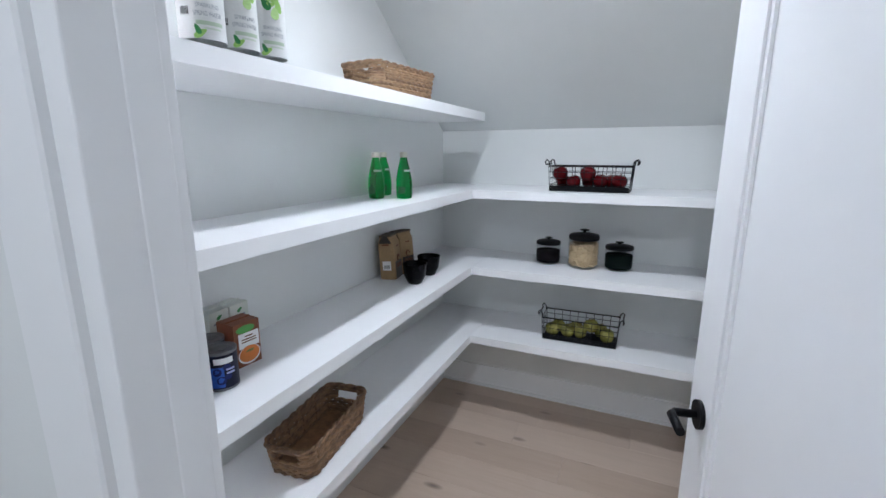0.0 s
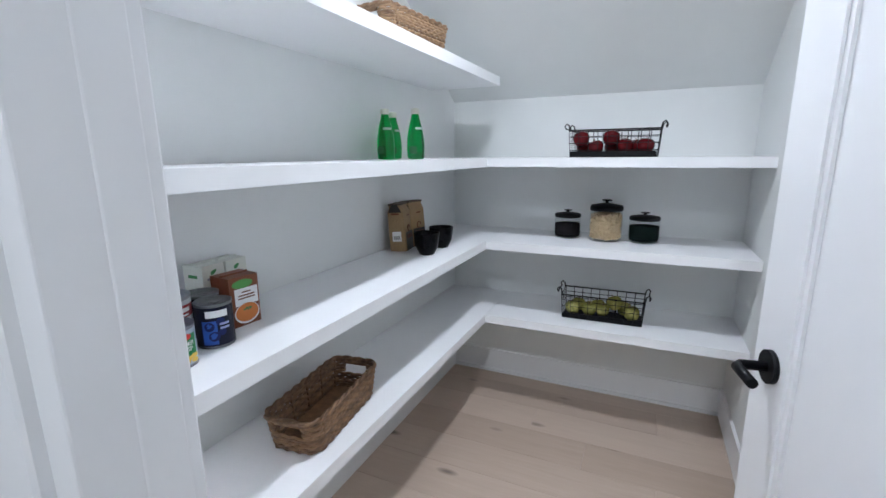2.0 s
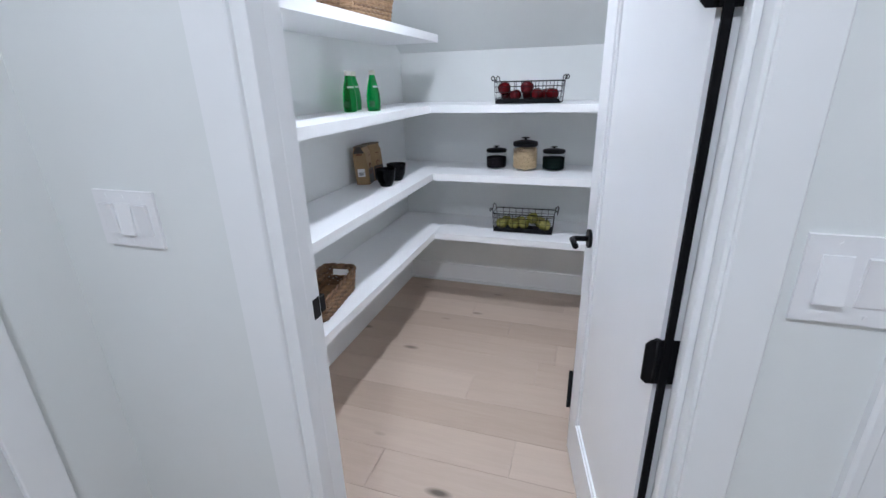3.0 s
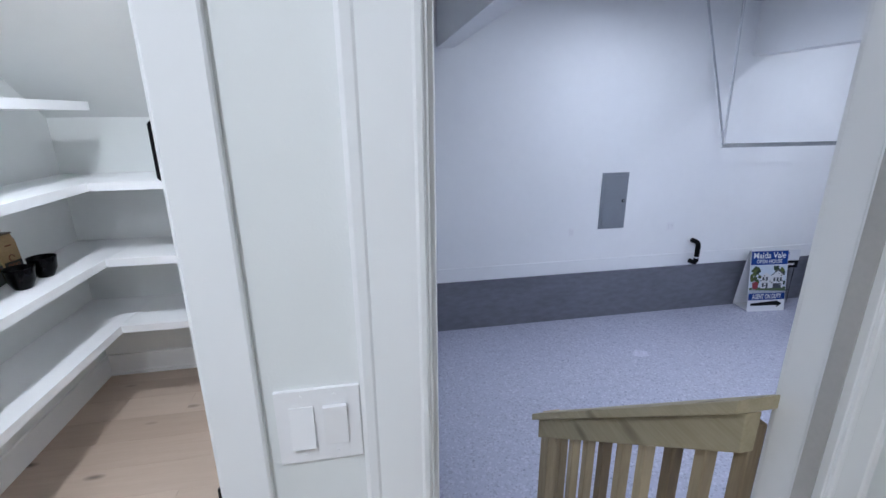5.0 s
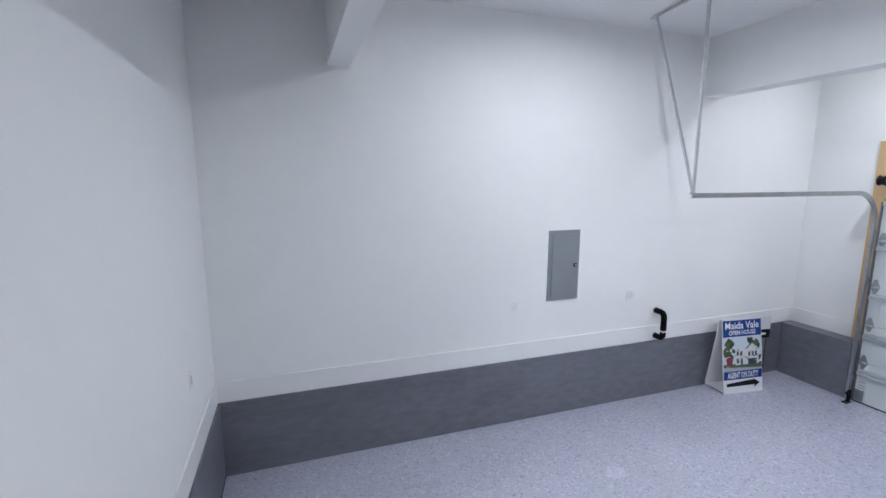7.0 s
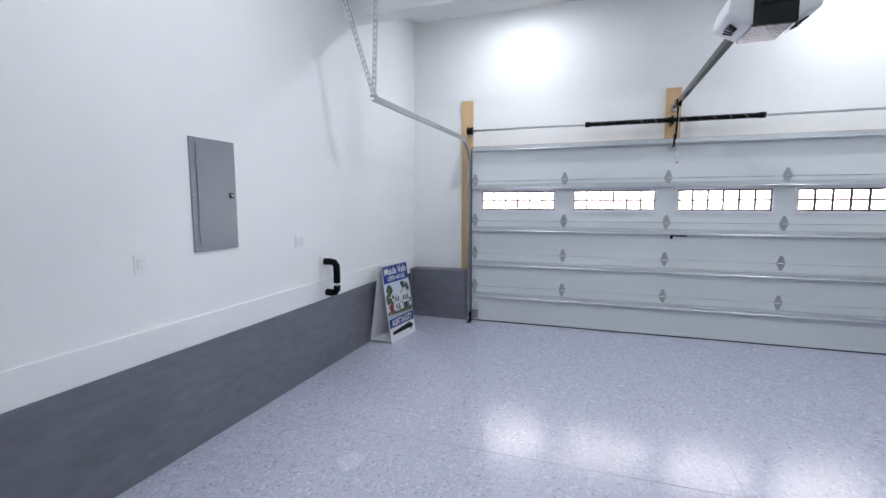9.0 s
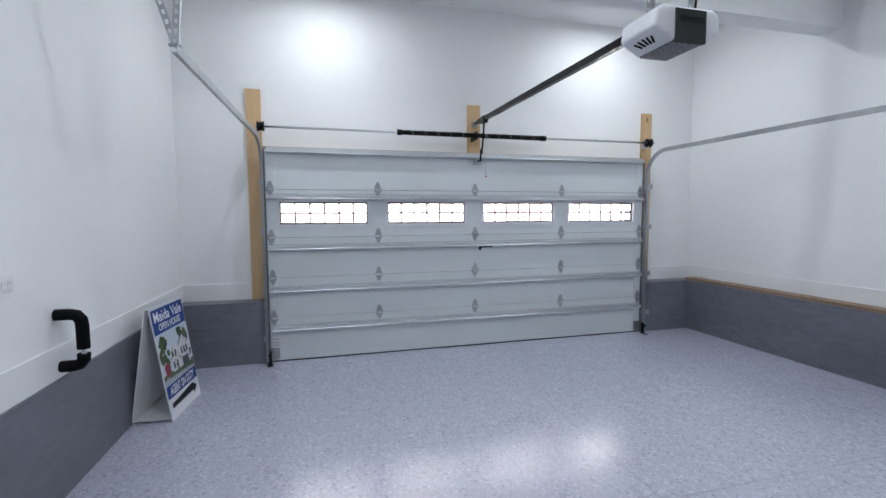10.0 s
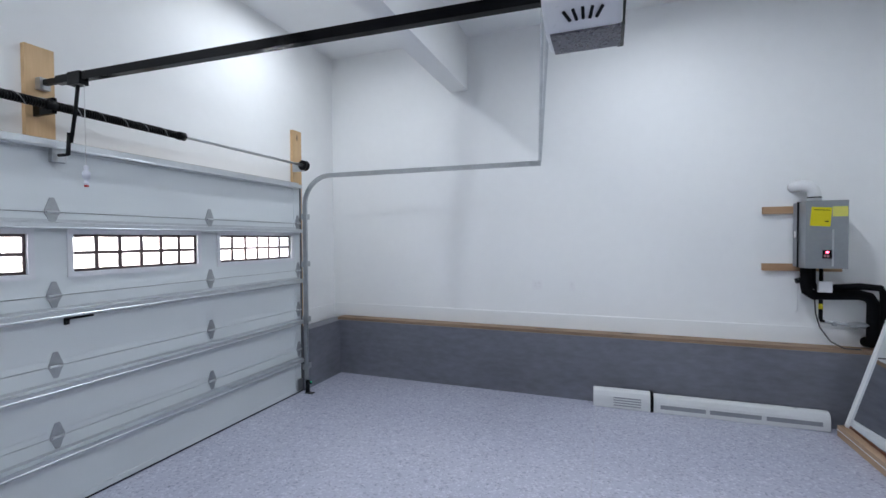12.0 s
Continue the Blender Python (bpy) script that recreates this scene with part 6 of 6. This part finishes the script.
for k in range(46):
    cx, cy = random.choice((-0.2, -0.16, -0.24, 0.2, 0.14, 0.25)) + random.uniform(-0.04, 0.04), P0 + random.uniform(0.14, 0.38)
    print_on("photo_tree", blob_patch([(max(-0.285, min(0.285, cx + random.uniform(0.018, 0.045) * math.cos(a))), min(P1, cy + random.uniform(0.018, 0.045) * math.sin(a))) for a in np.linspace(0, 2 * math.pi, 9, endpoint=False)]), 0.0006 + 0.00001 * k, ink("photo_foliage", (0.03 + 0.03 * (k % 3), 0.05 + 0.035 * (k % 3), 0.035)))
HOUSE = ink("photo_house_white", (0.62, 0.63, 0.65))
print_on("photo_house", blob_patch([(-0.11, P0 + 0.07), (0.24, P0 + 0.07), (0.24, P0 + 0.26), (0.15, P0 + 0.33), (0.06, P0 + 0.26), (0.03, P0 + 0.26), (-0.03, P0 + 0.31), (-0.11, P0 + 0.25)]), 0.0011, HOUSE)
print_on("photo_roof", blob_patch([(0.045, P0 + 0.255), (0.15, P0 + 0.335), (0.255, P0 + 0.255), (0.255, P0 + 0.27), (0.15, P0 + 0.355), (0.045, P0 + 0.27)]), 0.0014, ink("photo_roof_grey", (0.12, 0.12, 0.14)))
DARKWIN = ink("photo_window_dark", (0.07, 0.08, 0.10))
for cx, cy, w, h in ((-0.075, 0.215, 0.03, 0.05), (-0.02, 0.215, 0.03, 0.05), (0.10, 0.20, 0.03, 0.06), (0.15, 0.20, 0.03, 0.06), (0.20, 0.20, 0.03, 0.06), (-0.075, 0.12, 0.03, 0.06), (-0.015, 0.11, 0.03, 0.08), (0.145, 0.105, 0.13, 0.07)):
    print_on("photo_window", patch(w, h, cx, P0 + cy, 1), 0.0015, DARKWIN)
SHADE = [ink("photo_shade_grey", (0.30, 0.31, 0.33)), ink("photo_shade_dark", (0.05, 0.055, 0.06)), ink("photo_shade_mid", (0.20, 0.22, 0.22)), ink("photo_hedge", (0.07, 0.09, 0.06))]
for k in range(40):
    cx, cy, w, h = random.uniform(-0.25, 0.25), P0 + random.uniform(0.03, 0.30), random.uniform(0.008, 0.032), random.uniform(0.006, 0.022)
    print_on("photo_detail", patch(w, h, cx, cy, 1), 0.0017 + 0.00001 * k, SHADE[k % 4])
print_on("photo_shrub", blob_patch([(-0.20 + random.uniform(0.04, 0.06) * math.cos(a), P0 + 0.12 + random.uniform(0.05, 0.075) * math.sin(a)) for a in np.linspace(0, 2 * math.pi, 14, endpoint=False)]), 0.0023, ink("photo_red_shrub", (0.25, 0.045, 0.06)))

# a small wire-stake sign behind it
stake = thing("yard_sign", pose(6.93, 4.47, FLOOR_G, 0, 0, -8), "small white and black yard sign on a wire stake", "sign")
part("wire_stake", tube([(-0.12, 0, 0.75), (-0.12, 0, 0.0)], 0.004, 6), BLACK, stake)
part("wire_stake", tube([(0.12, 0, 0.75), (0.12, 0, 0.0)], 0.004, 6), BLACK, stake)
part("cross_wire", tube([(-0.12, 0, 0.22), (0.12, 0, 0.22)], 0.004, 6), BLACK, stake)
part("white_board", soften(box(-0.18, 0.16, -0.006, -0.001, 0.70, 0.87), 0.001, 1), BOARD, stake, "white board")
part("black_board", soften(box(-0.17, 0.16, -0.007, -0.002, 0.585, 0.695), 0.001, 1), INK, stake, "black rider board")
part("word_bar", box(-0.05, 0.10, -0.0085, -0.0072, 0.625, 0.655), WHITE_P, stake)
part("word_bar", box(-0.08, -0.01, -0.0075, -0.0062, 0.75, 0.83), NAVY, stake)

# ---- water heater on the south wall ----
heater = thing("water_heater", pose(2.350, SY, 0.0), "grey tankless water heater mounted on two pine boards", "water heater")
for z in (0.725, 0.172):
    part("mounting_board", soften(box(-0.21, 0.42, 0.001, 0.036, z - 0.035, z + 0.035), 0.003), wood("board_pine", (0.52, 0.34, 0.20), (0.38, 0.22, 0.12), (1, 0, 0), 0.65, 0.2, knots=0.1), heater, "raw pine board")
part("body", soften(box(-0.150, 0.176, 0.037, 0.145, 0.185, 0.785), 0.006), PANEL_GREY, heater, "dark grey back casing")
part("front_cover", soften(box(-0.146, 0.166, 0.146, 0.300, 0.180, 0.790), 0.012, 3), HEATER_GREY, heater, "silver-grey front cover")
part("cover_seam", box(-0.153, 0.179, 0.139, 0.1465, 0.178, 0.792), INK, heater)
part("trim_strip", soften(box(-0.040, -0.028, 0.2980, 0.3070, 0.20, 0.53), 0.002), STEEL, heater, "bright trim strip")
ctl = part("display", soften(box(-0.030, 0.040, 0.2990, 0.3070, 0.270, 0.345), 0.003), BLACK, heater, "black control display")
part("digit_glow", box(-0.004, 0.018, 0.3065, 0.3090, 0.318, 0.335), glow("led_red", (1.0, 0.05, 0.10), 1.2), ctl, "small red digits")
for x in (0.002, 0.024):
    part("button", box(x - 0.008, x + 0.008, 0.3065, 0.3090, 0.282, 0.305), ink("button_rose", (0.40, 0.20, 0.22)), ctl)
part("energy_tag", moved(box(-0.075, 0.075, 0.0, 0.002, -0.085, 0.085), pose(0.055, 0.301, 0.645, 0, -4, 0)), ink("tag_yellow", (0.72, 0.62, 0.02)), heater, "yellow energy tag")
part("tag_print", moved(box(-0.060, 0.060, 0.002, 0.003, 0.058, 0.064), pose(0.055, 0.301, 0.645, 0, -4, 0)), INK, heater)
part("tag_print", moved(box(-0.060, -0.030, 0.002, 0.003, -0.045, -0.035), pose(0.055, 0.301, 0.645, 0, -4, 0)), INK, heater)
part("warning_tag", box(-0.140, -0.030, 0.3000, 0.3030, 0.645, 0.735), ink("tag_pale_yellow", (0.72, 0.68, 0.16)), heater, "pale yellow warning tag")
part("side_label", box(0.1762, 0.1775, 0.07, 0.11, 0.46, 0.52), WHITE_P, heater, "white side label")
VENT = mat("white_vent_pipe", (0.74, 0.75, 0.76), 0.4, vary=0.02)
part("vent_pipe", tube([(0.045, 0.13, 0.785), (0.045, 0.13, 0.865), (0.055, 0.128, 0.905), (0.085, 0.12, 0.935), (0.13, 0.10, 0.945), (0.16, 0.03, 0.945), (0.165, 0.001, 0.945)], 0.052, 20), VENT, heater, "white elbow vent pipe")
part("vent_clamp", tube([(0.045, 0.13, 0.825), (0.045, 0.13, 0.835)], 0.056, 20), BLACK, heater)
part("insulated_pipe", tube([(0.095, 0.12, 0.185), (0.095, 0.12, 0.02), (0.085, 0.12, -0.045), (0.04, 0.12, -0.078), (-0.30, 0.12, -0.065), (-0.37, 0.12, -0.085), (-0.405, 0.12, -0.14), (-0.405, 0.12, -0.46), (-0.40, 0.10, -0.50), (-0.40, 0.02, -0.51)], 0.048, 16), foam, heater, "black insulated pipe")
part("insulated_pipe", tube([(0.055, 0.13, 0.185), (0.055, 0.13, 0.04), (0.02, 0.13, -0.015), (-0.30, 0.13, 0.012), (-0.45, 0.13, 0.0), (-0.475, 0.13, -0.06), (-0.475, 0.13, -0.40)], 0.030, 14), foam, heater, "black insulated pipe")
part("condensate_valve", tube([(0.125, 0.10, 0.06), (0.17, 0.10, 0.045)], 0.025, 12), BLACK, heater)
part("gas_pipe", tube([(-0.022, 0.11, 0.185), (-0.022, 0.11, -0.30), (-0.03, 0.11, -0.32), (-0.05, 0.11, -0.325)], 0.016, 12), BLACK, heater, "black gas pipe")
part("gas_pipe_tag", tube([(-0.022, 0.11, -0.16), (-0.022, 0.11, -0.21)], 0.0175, 12), ink("pipe_yellow", (0.65, 0.55, 0.03)), heater, "yellow pipe tag")
part("gas_branch", tube([(-0.03, 0.11, -0.325), (-0.44, 0.11, -0.37)], 0.014, 12), STEEL_DULL, heater, "grey gas branch pipe")
part("gas_valve", soften(box(-0.14, -0.11, 0.09, 0.13, -0.36, -0.32), 0.005), STEEL_DULL, heater)
part("regulator", moved(lathe([(0.0, -0.02), (0.06, -0.018), (0.085, -0.004), (0.085, 0.004), (0.06, 0.018), (0.0, 0.03)], 24), pose(-0.29, 0.11, -0.345, 0, 6, 0)), STEEL_DULL, heater, "grey gas regulator")
part("drain_tube", tube([(0.135, 0.06, 0.10), (0.135, 0.04, -0.25), (0.135, 0.0, -0.26)], 0.004, 6), VENT, heater, "thin white drain tube")
part("junction_box", soften(box(-0.075, 0.025, 0.16, 0.20, -0.045, 0.055), 0.004), PLASTIC_W, heater, "white junction box")
part("power_cable", tube([(0.035, 0.13, -0.08), (0.02, 0.12, -0.25), (-0.01, 0.13, -0.38), (-0.08, 0.16, -0.50), (-0.18, 0.17, -0.556), (-0.30, 0.17, -0.555)], 0.006, 8), mat("cable_dark", (0.05, 0.05, 0.055), 0.5), heater, "dark power cable")

# ---- long white wrapped vent covers on the floor ----
ax, ay, bx, by = 4.335, -1.845, 2.30, -1.880
ang = math.degrees(math.atan2(by - ay, bx - ax))
SLOT = mat("slot_grey", (0.30, 0.31, 0.34), 0.5, vary=0.1)
ventm = pose(ax, ay, FLOOR_G, 0, 0, ang)
grille = thing("air_curtain", ventm, "long white louvred unit lying along the curb", "louvred unit")
GW = mat("white_film_wrapped", (0.70, 0.71, 0.72), 0.35, vary=0.04, scale=6, bump=0.5, bump_scale=14)
prof = [(0.0, 0.0), (0.0, 0.09), (0.004, 0.12), (0.02, 0.165), (0.05, 0.185), (0.095, 0.185), (0.095, 0.0)]
body = lambda x0, x1, s=1.0: soften(prism([(p, q * s) for p, q in prof], "x", x0, x1), 0.008, 2)
part("end_unit", body(0.0, 0.555, 1.02), GW, grille, "white film-wrapped end unit")
part("main_unit", body(0.565, 2.035, 0.93), GW, grille, "white main unit")
part("strap", moved(soften(prism([(p * 1.02 - 0.003, q * 1.045) for p, q in prof], "x", 0.548, 0.578), 0.004, 1), Matrix()), BLACK, grille, "black strap")
for k in range(4):
    part("louvre", box(0.20, 0.46, -0.002, 0.006, 0.030 + 0.026 * k, 0.041 + 0.026 * k), SLOT, grille, "grey louvre slot")
for x0, x1 in ((0.64, 1.04), (1.075, 1.50), (1.54, 1.97)):
    part("vent_slot", box(x0, x1, -0.002, 0.006, 0.045, 0.085), SLOT, grille, "grey vent slot")
part("screw_cover", box(1.77, 1.80, 0.055, 0.085, 0.170, 0.176), SLOT, grille)

# ---- mirror leaning on the hall wall ----
MIRROR = mat("mirror_silver", (0.80, 0.82, 0.84), 0.01, 1.0)
mirror = thing("leaning_mirror", pose(2.235, -1.800, FLOOR_G), "tall white-framed mirror leaning on a timber block", "mirror")
tilt = pose(0, 0, 0.10, 0, -16, 0)
part("glass", moved(box(-0.012, -0.006, 0.03, 0.93, 0.03, 1.62), tilt), MIRROR, mirror, "mirror glass")
part("back_board", moved(box(-0.030, -0.013, 0.005, 0.955, 0.005, 1.645), tilt), BROWN_P, mirror)
for nm, b in (("frame_side", (-0.035, 0.010, 0.0, 0.032, 0.0, 1.65)), ("frame_side", (-0.035, 0.010, 0.928, 0.96, 0.0, 1.65)), ("frame_top", (-0.035, 0.010, 0.032, 0.928, 1.618, 1.65))):
    part(nm, moved(soften(box(*b), 0.004), tilt), TRIM, mirror, "white frame member")
part("timber_foot", soften(box(-0.05, 0.045, -0.03, 1.10, 0.0, 0.095), 0.004), wood("tan_timber", (0.50, 0.34, 0.22), (0.38, 0.25, 0.16), (0, 1, 0), 0.6, 0.1), mirror, "tan timber foot")
part("foot_strip", box(0.0455, 0.0485, -0.03, 1.10, 0.055, 0.061), WHITE_P, mirror, "pale strip on the foot")

# floor register behind the pantry door
vent = thing("floor_vent", pose(0.211, 0.765, 0.0005), "black steel floor vent in the oak planks", "floor vent")
part("frame", boxes([(0, 0.115, 0, 0.012, 0, 0.004), (0, 0.115, 0.263, 0.275, 0, 0.004), (0, 0.012, 0.012, 0.263, 0, 0.004), (0.103, 0.115, 0.012, 0.263, 0, 0.004)]), BLACK, vent)
part("backing", box(0.011, 0.104, 0.011, 0.264, 0.0, 0.001), RUBBER, vent)
for k in range(12):
    part("slat", box(0.013, 0.102, 0.020 + 0.020 * k, 0.028 + 0.020 * k, 0.0012, 0.0032), BLACK, vent)

# ---- floor planks, each its own piece ----
random.seed(21)
y = 0.31 - 0.19 * 19
while y < PY1:
    y0, y1 = max(y, HY0), min(y + 0.19, PY1)
    if y1 - y0 > 0.02:
        x_lo, x_hi = (HX0 - 0.02, HX1 + 0.02) if y1 < GAR_Y else (PX0 - 0.02, PX1 + 0.02)
        if y0 < GAR_Y < y1:
            x_lo, x_hi = PX0 - 0.02, GR + 0.06
        joints = [x_lo - random.uniform(0.1, 0.9)]
        fixed = {0.31: 0.03, 0.69: -0.24}.get(round(y, 2))
        if fixed is not None:
            joints = [fixed - 1.4, fixed]
        while joints[-1] < x_hi:
            joints.append(joints[-1] + random.uniform(1.0, 1.9))
        for a, b in zip(joints, joints[1:]):
            a, b = max(a, x_lo), min(b, x_hi)
            if b - a < 0.03:
                continue
            if y0 < GAR_Y < y1 and b > PX1:
                pieces = [(a, min(b, PX1 + 0.02), y0, y1), (max(a, PX1 + 0.021), b, y0, GAR_Y)]
            else:
                pieces = [(a, b, y0, y1)]
            for pa, pb, pc, pd_ in pieces:
                if pb - pa < 0.03 or pd_ - pc < 0.01:
                    continue
                bm = bmesh.new()
                g = 0.0003
                lo = [bm.verts.new((x - (pa + pb) / 2, q - (pc + pd_) / 2, -0.0118)) for x, q in ((pa + g, pc + g), (pb - g, pc + g), (pb - g, pd_ - g), (pa + g, pd_ - g))]
                mid = [bm.verts.new((v.co.x, v.co.y, -0.0012)) for v in lo]
                e = 0.0006
                top = [bm.verts.new((v.co.x + (e if v.co.x < 0 else -e), v.co.y + (e if v.co.y < 0 else -e), 0.0)) for v in lo]
                for A, B in ((lo, mid), (mid, top)):
                    for k in range(4):
                        bm.faces.new((A[k], A[(k + 1) % 4], B[(k + 1) % 4], B[k]))
                bm.faces.new(top)
                pl = part("plank", bm, OAK, subfloor)
                pl.location = ((pa + pb) / 2, (pc + pd_) / 2, 0.0)
    y += 0.19
